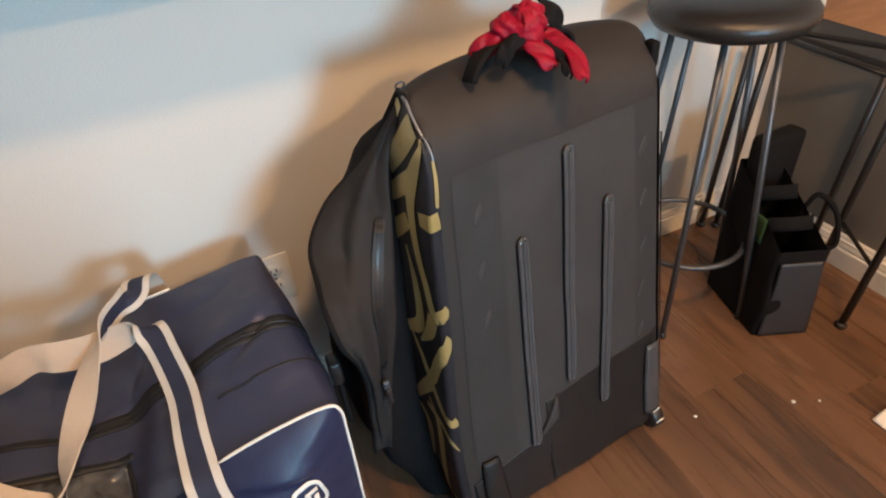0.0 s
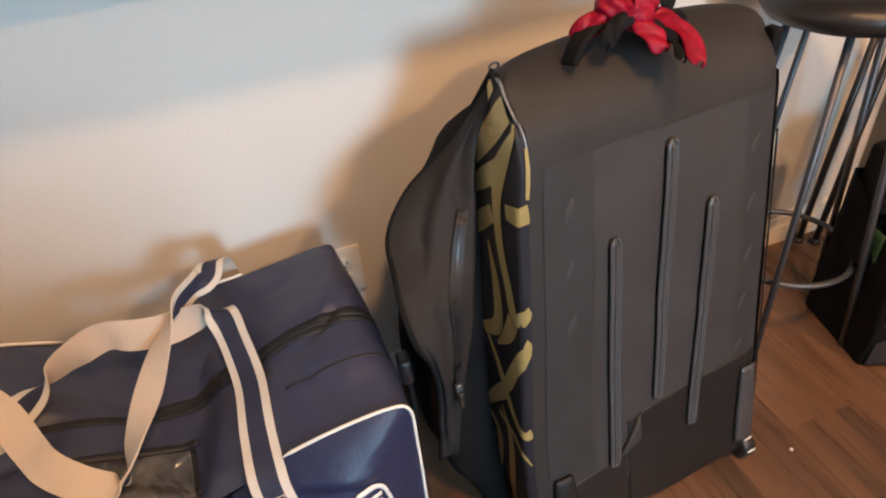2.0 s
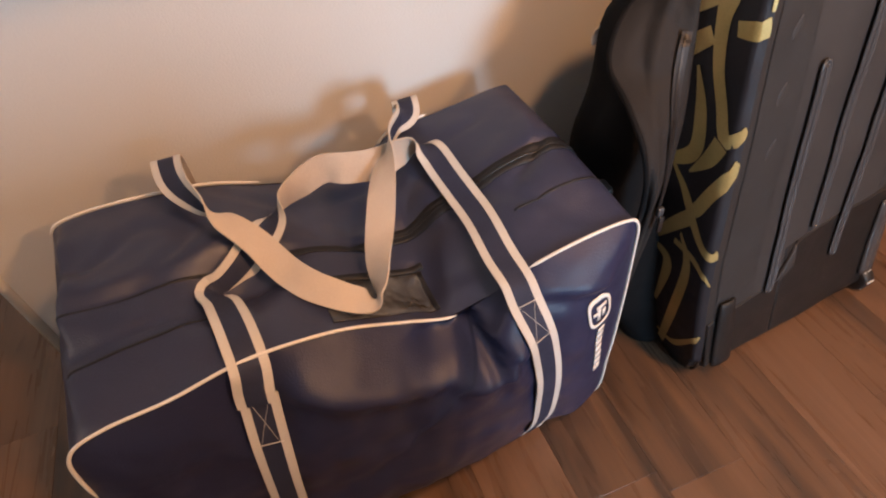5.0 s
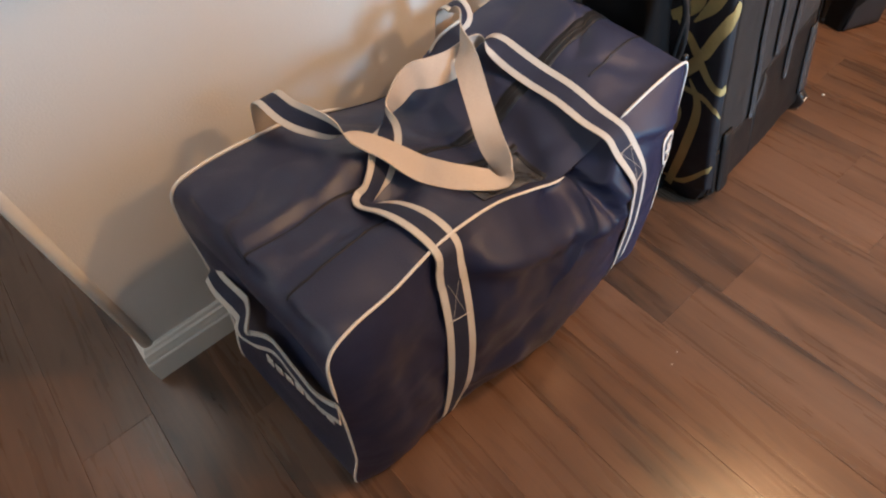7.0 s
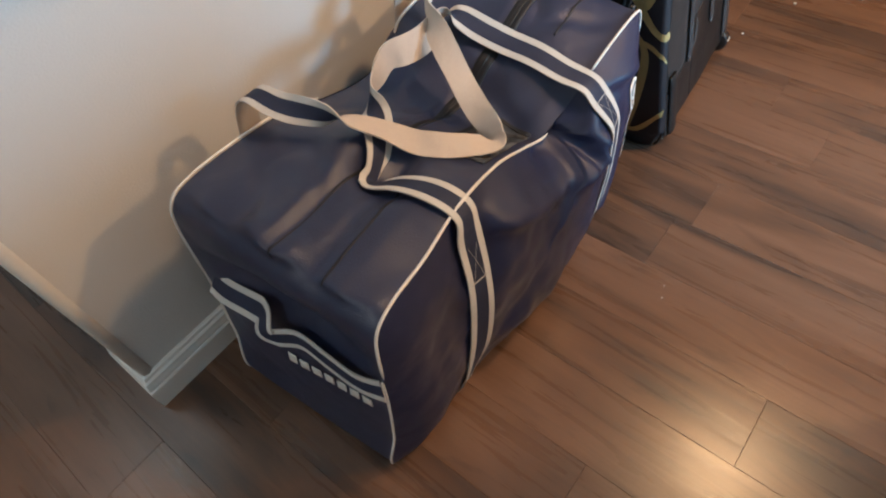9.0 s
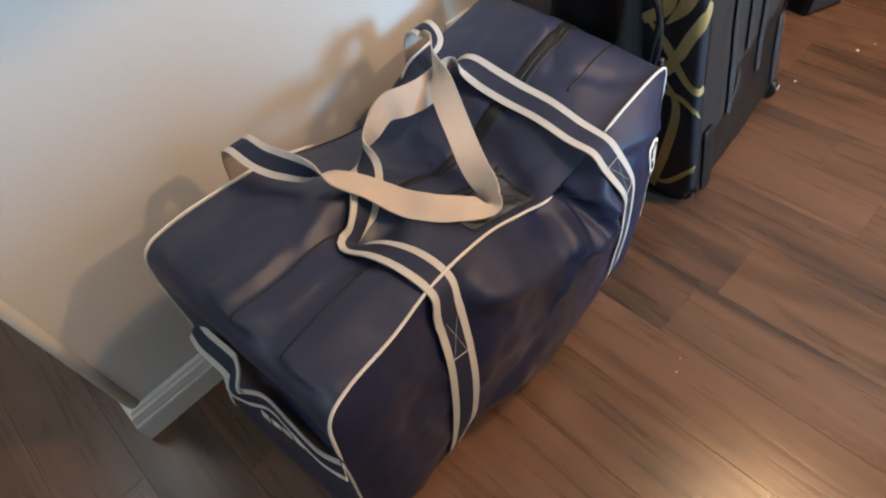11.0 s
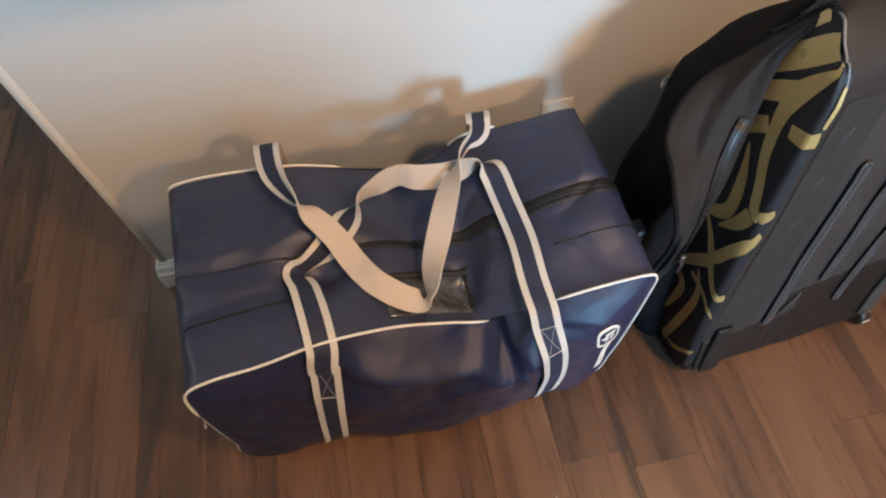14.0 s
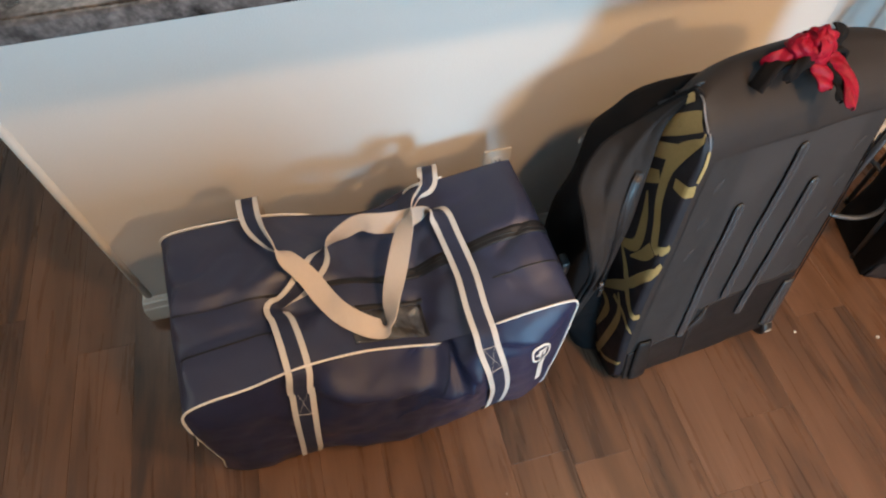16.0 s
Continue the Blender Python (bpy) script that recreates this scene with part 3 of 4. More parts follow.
gusset_strip("seam", ZIP_TAPE, 4.4 * SEG, 7.0 * SEG, 0.245, 0.255, 0.0012 * NRM, 40, 1)
gusset_strip("seam", ZIP_TAPE, 12.4 * SEG, 15.0 * SEG, 0.245, 0.255, 0.0012 * NRM, 40, 1)
pocket = gusset_strip("window_pocket", CLEAR_POCKET, 8.0 * SEG, 9.75 * SEG, 0.06, 0.27, 0.0028 * NRM, 30, 10, label="crinkled clear vinyl card pocket")
gusset_strip("pocket_edge", ZIP_TAPE, 7.8 * SEG, 9.95 * SEG, 0.275, 0.305, 0.0032 * NRM, 30, 2, parent=pocket)
gusset_strip("pocket_edge", ZIP_TAPE, 9.76 * SEG, 9.86 * SEG, 0.06, 0.27, 0.0036 * NRM, 6, 6, parent=pocket)


# webbing: cream inside, navy with two white edges outside
WEB = 0.049


def top_z(x, y):
    """Height of the bag's top at (x, y)."""
    t = max(0.0, min(1.0, (y + 0.475) / 0.35))
    lo, hi = 4.6 * SEG, 14.6 * SEG
    for _ in range(18):
        mid = (lo + hi) / 2
        lo, hi = (mid, hi) if gusset(mid, t)[0] < x else (lo, mid)
    return gusset(lo, t)[2]


def on_front(x, z, lift, turn):
    """A strap's key lying across the front panel, both of its edges clear of it."""
    a, b = front_point(x - 0.024, z), front_point(x + 0.024, z)
    lean = (b[1] - a[1]) / 0.048
    y = min(front_y(x + o, z) - lean * o for o in np.linspace(-0.026, 0.026, 11))
    return np.array((x, y - lift, z)), Vector(b - a) * turn


def webbing(name, keys, n, label, clear=0.006, width=WEB, box=None):
    """keys: (centre, way to its left edge); box: (low, high, from, to), a crossed box of stitches between two heights, in a share of the length."""
    cs = spline([k[0] for k in keys], n)
    for c in cs:
        if -0.455 < c[1] < -0.135 and 0.27 < c[0] < 0.97:
            c[2] = max(c[2], top_z(c[0], c[1]) + clear)
    for _ in range(10):
        zs = [c[2] for c in cs]
        for i in range(1, len(cs) - 1):
            cs[i][2] = zs[i] * 0.5 + (zs[i - 1] + zs[i + 1]) * 0.25
    ss = spline([Vector(k[1]).normalized() for k in keys], n)
    strap = part(name, ribbon(cs, ss, width, 0, 0.0016, n=6), CREAM_WEB, carry, label, False)
    part("centre_band", ribbon(cs, ss, width, 0.0017, 0.0006, (-0.27, 0.27), 4), NAVY_WEB, strap, "navy centre band", False)
    for e in ((-0.5, -0.265), (0.265, 0.5)):
        part("edge_band", ribbon(cs, ss, width, 0.0017, 0.0008, e, 2), WHITE_WEB, strap, "white edge band", False)
    if box:
        span = range(int(box[2] * n), int(box[3] * n))
        i0, i1 = (min(span, key=lambda i: abs(cs[i][2] - h)) for h in box[:2])

        def at(u, v):
            f = i0 + (i1 - i0) * v
            i = max(1, min(len(cs) - 2, int(f)))
            c = Vector(cs[i]).lerp(Vector(cs[i + 1]), f - i)
            d = Vector(cs[i + 1] - cs[i - 1]).normalized()
            a = Vector(ss[i])
            a = (a - d * a.dot(d)).normalized()
            return c + a * width * u + d.cross(a) * 0.0027
        for (u0, v0), (u1, v1), r in (((-0.36, 0), (0.36, 0), 0.0007), ((-0.36, 1), (0.36, 1), 0.0007), ((-0.25, 0), (0.25, 1), 0.0003), ((-0.25, 1), (0.25, 0), 0.0003)):
            part("stitch", tube([at(u0 + (u1 - u0) * q, v0 + (v1 - v0) * q) for q in np.linspace(0, 1, 7)], r, 5), WHITE_WEB, strap)
    return strap


L, R = (-1, 0, 0), (1, 0, 0)
anchor = [on_front(x, z, 0.003, -1) for x, z in ((0.388, 0.027), (0.397, 0.082), (0.412, 0.184), (0.425, 0.286), (0.436, 0.372), (0.447, 0.452))]
webbing("strap_anchor", anchor, 70, "navy and white webbing sewn down the front panel", box=(0.372, 0.442, 0.6, 1.0))
front_up = [on_front(x, z, d, -1) for x, z, d in ((0.443, 0.441, 0.0058), (0.446, 0.462, 0.0068))]
front_over = [((0.453, -0.490, 0.500), (-0.95, -0.2, 0.12)), ((0.448, -0.440, 0.514), (-0.95, -0.15, 0.2)), ((0.436, -0.383, 0.500), (-0.85, -0.25, 0.4)), ((0.424, -0.342, 0.478), (-0.68, -0.33, 0.65)), ((0.472, -0.314, 0.502), (-0.6, 0.2, 0.72)),
              ((0.515, -0.276, 0.511), (-0.6, 0.5, 0.2)), ((0.546, -0.237, 0.520), (0.1, 0.5, -0.85)), ((0.581, -0.226, 0.533), (0.4, 0.1, -0.9)), ((0.619, -0.216, 0.541), (0.25, -0.1, -0.95)),
              ((0.654, -0.222, 0.534), (-0.2, -0.35, -0.9)), ((0.700, -0.221, 0.524), (-0.05, -0.4, -0.9)), ((0.742, -0.214, 0.525), (0, -0.1, -1)), ((0.770, -0.211, 0.528), (0.25, 0.5, -0.83)), ((0.787, -0.229, 0.524), (0.82, 0.35, 0.15)),
              ((0.797, -0.266, 0.507), (0.88, -0.08, 0.35)), ((0.810, -0.345, 0.480), (0.93, 0, 0.33)), ((0.811, -0.425, 0.468), (0.96, 0.08, 0.22)), ((0.814, -0.479, 0.464), (0.99, 0, 0.05)), ((0.817, -0.505, 0.440), (1, -0.06, 0.05))]
front_down = [on_front(x, z, d, 1) for x, z, d in ((0.827, 0.392, 0.006), (0.836, 0.340, 0.006), (0.845, 0.270, 0.005), (0.848, 0.200, 0.004), (0.845, 0.110, 0.004), (0.835, 0.030, 0.003))]
webbing("front_strap", front_up + front_over + front_down, 200, "navy and white webbing carry strap, twisted to its cream side", box=(0.388, 0.438, 0.6, 0.92))
back_over = [((0.394, -0.063, 0.307), R), ((0.399, -0.083, 0.451), R), ((0.404, -0.106, 0.548), R), ((0.407, -0.139, 0.583), R), ((0.413, -0.189, 0.577), (0.95, -0.1, 0.3)), ((0.437, -0.236, 0.568), (0.1, 0.3, 0.95)),
             ((0.468, -0.272, 0.547), (-0.85, -0.2, 0.5)), ((0.497, -0.305, 0.524), (-0.7, -0.7, 0)), ((0.520, -0.344, 0.499), (-0.74, -0.6, -0.3)), ((0.546, -0.382, 0.478), (-0.65, -0.65, -0.35)),
             ((0.584, -0.411, 0.461), (-0.5, -0.8, -0.2)), ((0.617, -0.421, 0.453), (-0.2, -0.97, 0)), ((0.636, -0.413, 0.456), (0.35, -0.25, 0.9)), ((0.650, -0.368, 0.479), (0.8, -0.15, 0.5)), ((0.675, -0.316, 0.504), (0.88, -0.45, 0)),
             ((0.702, -0.260, 0.538), (0.8, -0.35, 0.45)), ((0.729, -0.213, 0.556), (0.3, 0.2, 0.93)), ((0.755, -0.183, 0.563), (0.2, 0.2, 0.95)), ((0.776, -0.160, 0.558), (-0.85, 0.4, 0.3)),
             ((0.782, -0.136, 0.564), (-0.98, 0.1, 0)), ((0.789, -0.101, 0.537), L), ((0.793, -0.080, 0.441), L), ((0.795, -0.063, 0.301), L)]
webbing("back_strap", back_over, 210, "navy and white webbing carry strap, flopped over the top", 0.018, 0.043)


def front_patch(name, outline_fn, lift, mat, parent, nu=24, nv=3, label=""):
    def fn(s, t):
        x, z = outline_fn(s, t)
        return front_point(x, z, lift)
    return part(name, grid(fn, nu, nv, thick=0.0012), mat, parent, label)


# emblem: a rounded ring with plain strokes, and a column of plain blocks below it
def ring(r0, r1, cx, cz, sx, sz):
    def fn(s, t):
        a = s * math.tau
        k = (abs(math.cos(a)) ** 4 + abs(math.sin(a)) ** 4) ** -0.25
        r = r0 + (r1 - r0) * t
        return cx + sx * r * k * math.cos(a) - 0.15 * sz * r * k * math.sin(a), cz + sz * r * k * math.sin(a)
    return fn


emblem = front_patch("emblem", ring(0.78, 1.0, 0.933, 0.370, 0.023, 0.031), 0.0022, PIPING, carry, 40, 2, "white printed emblem")
for x0, x1, z0, z1 in ((0.926, 0.946, 0.377, 0.384), (0.928, 0.934, 0.354, 0.377), (0.920, 0.928, 0.366, 0.372), (0.938, 0.945, 0.357, 0.371)):
    front_patch("emblem_stroke", lambda s, t, a=x0, b=x1, c=z0, d=z1: (a + (b - a) * s, c + (d - c) * t), 0.0024, PIPING, emblem, 4, 2)
for k in range(7):
    z1 = 0.324 - k * 0.0200
    front_patch("print_block", lambda s, t, z1=z1, k=k: (0.934 + 0.015 * s + 0.0015 * k, z1 - 0.0145 * t), 0.0022, PIPING, carry, 5, 3, "white printed block")


# end face: a grab strap and a row of plain blocks
def end_point(y, z, lift=0.0):
    """On the left end of the bag."""
    t = max(0, min(1, (y + 0.505) / 0.39))
    lo, hi = 0.0, 4.5 * SEG
    for _ in range(24):
        mid = (lo + hi) / 2
        if gusset(mid, t)[2] < z:
            lo = mid
        else:
            hi = mid
    return gusset(lo, t) + np.array((-lift, 0, 0))


end_keys = []
for y, z, lift, side in ((-0.138, 0.338, 0.002, (0.75, 0, 0.65)), (-0.18, 0.345, 0.010, (0.75, 0, 0.65)), (-0.245, 0.357, 0.020, (0.7, -0.2, 0.65)), (-0.275, 0.368, 0.034, (0.5, -0.5, 0.7)), (-0.290, 0.350, 0.038, (0.3, -0.7, 0.6)),
                         (-0.305, 0.338, 0.026, (0.3, -0.35, 0.9)), (-0.345, 0.350, 0.016, (0.2, 0, 1)), (-0.40, 0.345, 0.013, (0.2, 0, 1)), (-0.46, 0.340, 0.012, (0.2, 0, 1)), (-0.502, 0.346, 0.004, (0.3, 0, 0.95))):
    end_keys.append((end_point(y, z, lift), side))
webbing("grab_strap", end_keys, 80, "navy and white webbing grab strap with a kink", width=0.043)
for k in range(7):
    y0, z0 = -0.307 - k * 0.0243, 0.280 - 0.001 * k
    part("print_block", grid(lambda s, t, y0=y0, z0=z0: end_point(y0 - 0.0175 * s, z0 - 0.024 * t, 0.0022), 4, 4, thick=0.0012), PIPING, carry, "white printed block")

# ---- wheeled bag standing on end, leaning back to the wall ----
wheeled = thing("wheeled_bag", "black wheeled hockey bag standing on end against the wall", "sports bag")


LEFT_EDGE = spline([(0.0, 1.188), (0.05, 1.182), (0.15, 1.174), (0.27, 1.174), (0.40, 1.184), (0.54, 1.197), (0.66, 1.206), (0.76, 1.217), (0.88, 1.224)], 64)


def left_x(z):
    return float(np.interp(z, [p[0] for p in LEFT_EDGE], [p[1] for p in LEFT_EDGE]))


def shell_width(z):
    return 1.668 - 0.024 * z - left_x(z)


def plane_y(x, z):
    """The flat of the leaning front face."""
    return -0.641 + 0.1782 * z + 0.1 * x


def wb(u, v, z):
    """u: 0 to 1 across the face, v: metres behind the face, z: height."""
    x = left_x(z) + u * shell_width(z)
    return Vector((x, plane_y(x, z) + v, z))


PROFILE = [(0.17, 0.0), (0.05, 0.0), (0.022, 0.012), (0.005, 0.05), (0.0, 0.12), (0.0, 0.30), (0.0, 0.50), (0.0, 0.66), (0.0, 0.745), (0.006, 0.785), (0.026, 0.815), (0.058, 0.833),
           (0.088, 0.842), (0.115, 0.838), (0.140, 0.815), (0.155, 0.77), (0.16, 0.68)]
SIDE_LINE = spline(PROFILE, 96)


def shell(s, t):
    v, z = SIDE_LINE[min(96, int(round(s * 96)))]
    if z > 0.4:
        v -= 0.035 * (1 - 4 * t * (1 - t)) ** 2 * min(1, max(0, (v - 0.03) / 0.05))
    crown = max(0, (z - 0.77) / 0.08) * (0.014 * (4 * t * (1 - t)) ** 0.7 - 0.008)
    edge = min(t, 1 - t) * shell_width(z)
    round_in = 0.010 * math.exp(-edge / 0.006)
    p = wb(t, v + (round_in if z < 0.8 else 0), z - (round_in if z > 0.8 else 0))
    p.z += crown
    dent = wobble((p.x, p.z, 0), 6, 0.006, 4.4) + wobble((p.x, p.z, 0), 15, 0.002, 7.7)
    p.y += dent * (4 * t * (1 - t)) ** 0.5
    return p


part("shell", grid(shell, 96, 60), SHELL, wheeled, "black coated nylon shell with a rounded top")


def face_y(x, z):
    """The front face's y at (x, z)."""
    t = max(0, min(1, (x - left_x(z)) / shell_width(z)))
    return plane_y(x, z) + (wobble((x, z, 0), 6, 0.006, 4.4) + wobble((x, z, 0), 15, 0.002, 7.7)) * (4 * t * (1 - t)) ** 0.5


def face_patch(name, mat, fn, lift, nu=40, nv=40, parent=None, label="", thick=0.004):
    def f(s, t):
        x, z = fn(s, t)
        e = min(s, 1 - s, t, 1 - t)
        return (x, face_y(x, z) - lift * (1 if e > 0.004 or not thick else 0.3), z)
    return part(name, grid(f, nu, nv, thick=-thick), mat, parent or wheeled, label)


def across(z, u):
    return left_x(z) + u * shell_width(z)


def quad(u0, u1, z0, z1, slant=0.0):
    def fn(s, t):
        u = u0 + (u1 - u0) * s
        z = z0 + (z1 - z0) * t + slant * s * t
        return across(z, u), z
    return fn


face_patch("side_panel", PANEL_DARK, quad(0.085, 0.27, 0.10, 0.736, 0.002), 0.0013, label="charcoal nylon panel", thick=0)
face_patch("centre_panel", PANEL, quad(0.262, 0.865, 0.12, 0.738, 0.004), 0.0018, label="charcoal nylon centre panel", thick=0)
face_patch("side_panel", PANEL_DARK, quad(0.857, 0.975, 0.12, 0.741, 0.002), 0.0013, label="charcoal nylon panel", thick=0)
face_patch("boot_panel", BOOT, quad(0.40, 0.97, 0.03, 0.250, 0.028), 0.0026, label="black lower boot panel", thick=0.0007)
face_patch("boot_panel", BOOT, quad(0.05, 0.40, 0.03, 0.150, 0.03), 0.0025, label="black lower boot panel", thick=0.0007)
face_patch("boot_fold", PANEL, lambda s, t: (1.352 + 0.046 * s, 0.180 + 0.074 * s - 0.055 * s * (1 - t)), 0.0075, 8, 8, label="loose corner of the boot panel", thick=0.002)


def capsule(cx0, z0, cx1, z1, half):
    def fn(s, t):
        a = s * 2 - 1
        zz = z0 + (z1 - z0) * t
        d = min(zz - z0, z1 - zz)
        w = half * (1 if d >= half else math.sqrt(max(0, 1 - ((half - d) / half) ** 2)))
        return cx0 + (cx1 - cx0) * t + a * w, zz
    return fn


def rib(x0, z0, x1, z1):
    fn = capsule(x0, z0, x1, z1, 0.0098)

    def base(s, t):
        t = 0.5 - 0.5 * math.cos(math.pi * t)
        x, z = fn(s, t)
        return (x, face_y(x, z) - 0.005 - 0.0028 * math.exp(-((abs(s - 0.5) - 0.36) / 0.09) ** 2), z)
    r = part("rib", grid(base, 14, 70, thick=-0.003), RIB, wheeled, "moulded grey plastic stiffening rib")
    gn = capsule(x0, z0 + 0.008, x1, z1 - 0.008, 0.0042)

    def crest(s, t):
        t = 0.5 - 0.5 * math.cos(math.pi * t)
        x, z = gn(s, t)
        return (x, face_y(x, z) - 0.0062 - 0.0042 * math.sin(math.pi * s), z)
    part("crest", grid(crest, 8, 70, thick=-0.001), RIB, r)


rib(1.341, 0.166, 1.354, 0.603)
rib(1.434, 0.270, 1.453, 0.719)
rib(1.511, 0.170, 1.532, 0.607)
for u, z in ((0.175, 0.666), (0.175, 0.573), (0.18, 0.485), (0.905, 0.665), (0.905, 0.571), (0.905, 0.478), (0.90, 0.385), (0.895, 0.292)):
    def vent(s, t, u=u, z=z):
        w = 0.0085 * math.sin(math.pi * min(max(t, 0.02), 0.98))
        return across(z, u) + (s - 0.5) * 2 * w + (t - 0.5) * 0.014, z + (t - 0.5) * 0.036
    face_patch("vent", PANEL, vent, 0.0019, 4, 8, label="small raised mesh vent", thick=0.0003)

# left side panel with the gold print


def side_v(z):
    return float(np.interp(z, [0, 0.012, 0.05, 0.12, 0.745, 0.785, 0.815, 0.833, 0.845], [0.05, 0.022, 0.005, 0, 0, 0.006, 0.026, 0.038, 0.055]))


def side_point(v, z, lift=0.0):
    """On the left side; below zero v turns round the corner on to the face."""
    if v < 0:
        return wb(0, side_v(z), z) + Vector((-0.55 * v - lift * 0.5, 0.3 * v - 0.001 - lift, 0))
    bulge = 0.012 * math.sin(math.pi * min(1, max(0, v / 0.3))) * math.sin(math.pi * min(1, max(0, z / 0.86)))
    return wb(0, v, z) + Vector((-lift - bulge, 0, 0))


def left_side(s, t):
    z = 0.002 + 0.838 * s
    v0 = side_v(z) + 0.004
    if 0.06 < z < 0.80:
        v0 = -0.023
    v1 = float(np.interp(z, [0.60, 0.72, 0.78, 0.82, 0.84], [0.21, 0.18, 0.125, 0.095, 0.064]))
    return side_point(v0 + (v1 - v0) * t, z, 0.0012)


part("left_side_panel", grid(left_side, 70, 40), SIDE, wheeled, "black side panel printed with gold curving stripes")
part("right_side_panel", grid(lambda s, t: wb(1, side_v(0.002 + 0.76 * s) + 0.004 + t * 0.12, 0.002 + 0.76 * s) + Vector((0.0005, 0, 0)), 40, 6), SIDE, wheeled)


def stripe(points, widths):
    c = spline([(v, z, w) for (v, z), w in zip(points, widths)], 24)

    def fn(s, t):
        i = min(24, int(round(s * 24)))
        a, b = c[max(0, i - 1)], c[min(24, i + 1)]
        d = np.array((b[0] - a[0], b[1] - a[1]))
        d = d / max(1e-6, np.hypot(*d))
        v = c[i][0] - d[1] * (t - 0.5) * c[i][2]
        z = c[i][1] + d[0] * (t - 0.5) * c[i][2]
        z = min(max(z, 0.004), 0.838)
        return side_point(max(v, -0.023 if 0.06 < z < 0.80 else side_v(z) + 0.003), z, 0.0034)
    part("gold_stripe", grid(fn, 24, 4), GOLD, wheeled, "gold printed stripe")


stripe([(0.062, 0.828), (0.084, 0.812), (0.112, 0.770)], [0.012, 0.022, 0.008])
stripe([(0.006, 0.820), (0.030, 0.806), (0.074, 0.765), (0.130, 0.716)], [0.020, 0.034, 0.036, 0.034])
stripe([(-0.002, 0.797), (0.033, 0.748), (0.052, 0.712), (0.056, 0.675), (0.048, 0.616), (0.030, 0.568), (0.012, 0.522), (-0.022, 0.546)], [0.004, 0.026, 0.034, 0.026, 0.022, 0.021, 0.022, 0.018])
stripe([(0.150, 0.656), (0.100, 0.690), (0.050, 0.724)], [0.022, 0.028, 0.030])
stripe([(0.018, 0.514), (0.034, 0.480), (0.066, 0.442)], [0.028, 0.024, 0.004])
stripe([(0.135, 0.602), (0.105, 0.626), (0.069, 0.654)], [0.026, 0.028, 0.024])
stripe([(0.029, 0.676), (0.006, 0.681), (-0.022, 0.690)], [0.020, 0.024, 0.026])
stripe([(0.086, 0.604), (0.066, 0.545), (0.064, 0.478), (0.115, 0.438)], [0.005, 0.023, 0.026, 0.018])
stripe([(0.110, 0.446), (0.072, 0.412), (0.044, 0.382), (0.016, 0.430), (-0.022, 0.494)], [0.005, 0.015, 0.022, 0.022, 0.022])
stripe([(0.160, 0.236), (0.086, 0.325), (0.042, 0.374)], [0.005, 0.022, 0.026])
stripe([(0.044, 0.370), (0.018, 0.336), (-0.006, 0.322), (-0.022, 0.330)], [0.018, 0.015, 0.016, 0.018])
stripe([(0.132, 0.266), (0.082, 0.248), (0.112, 0.130)], [0.006, 0.023, 0.008])
stripe([(0.102, 0.020), (0.060, 0.150), (0.036, 0.270), (0.060, 0.328)], [0.018, 0.021, 0.018, 0.005])
stripe([(0.072, 0.305), (0.022, 0.296), (-0.018, 0.262)], [0.012, 0.012, 0.004])
stripe([(0.114, 0.045), (0.060, 0.056), (-0.010, 0.138)], [0.006, 0.013, 0.007])
stripe([(-0.018, 0.772), (-0.019, 0.740), (-0.018, 0.708)], [0.006, 0.009, 0.007])
rivet = part("rivet", lathe([(0.0075, 0), (0.0075, 0.001), (0.006, 0.0022), (0.0045, 0.0012)], 20), GOLD, wheeled, "small round metal snap")
rivet.matrix_world = Matrix.Translation(side_point(0.076, 0.764, 0.0032)) @ pose(0, 0, 0, 0, -90, 0)
for u, dx in ((0, -0.003), (1, -0.002)):
    path = [wb(u, v - 0.035 * min(1, max(0, (v - 0.03) / 0.05)) * (z > 0.4), z) + Vector((dx if u else 0.0125 * min(1, max(0, (0.83 - z) / 0.06)) - 0.001, -0.003, -0.006 if z > 0.8 else 0)) for v, z in SIDE_LINE[10:74 if u == 0 else 44]]
    if u == 0:
        part("reflective_piping", tube([p + Vector((-0.0006, -0.0012, 0.0008)) for p in path[30:]], 0.0024, 8), SILVER, wheeled, "silver grey piping round the top corner")
    part("edge_piping", tube(path, 0.0032 if u == 0 else 0.0016, 8), GLOSS_BLACK, wheeled, "glossy black edge piping")

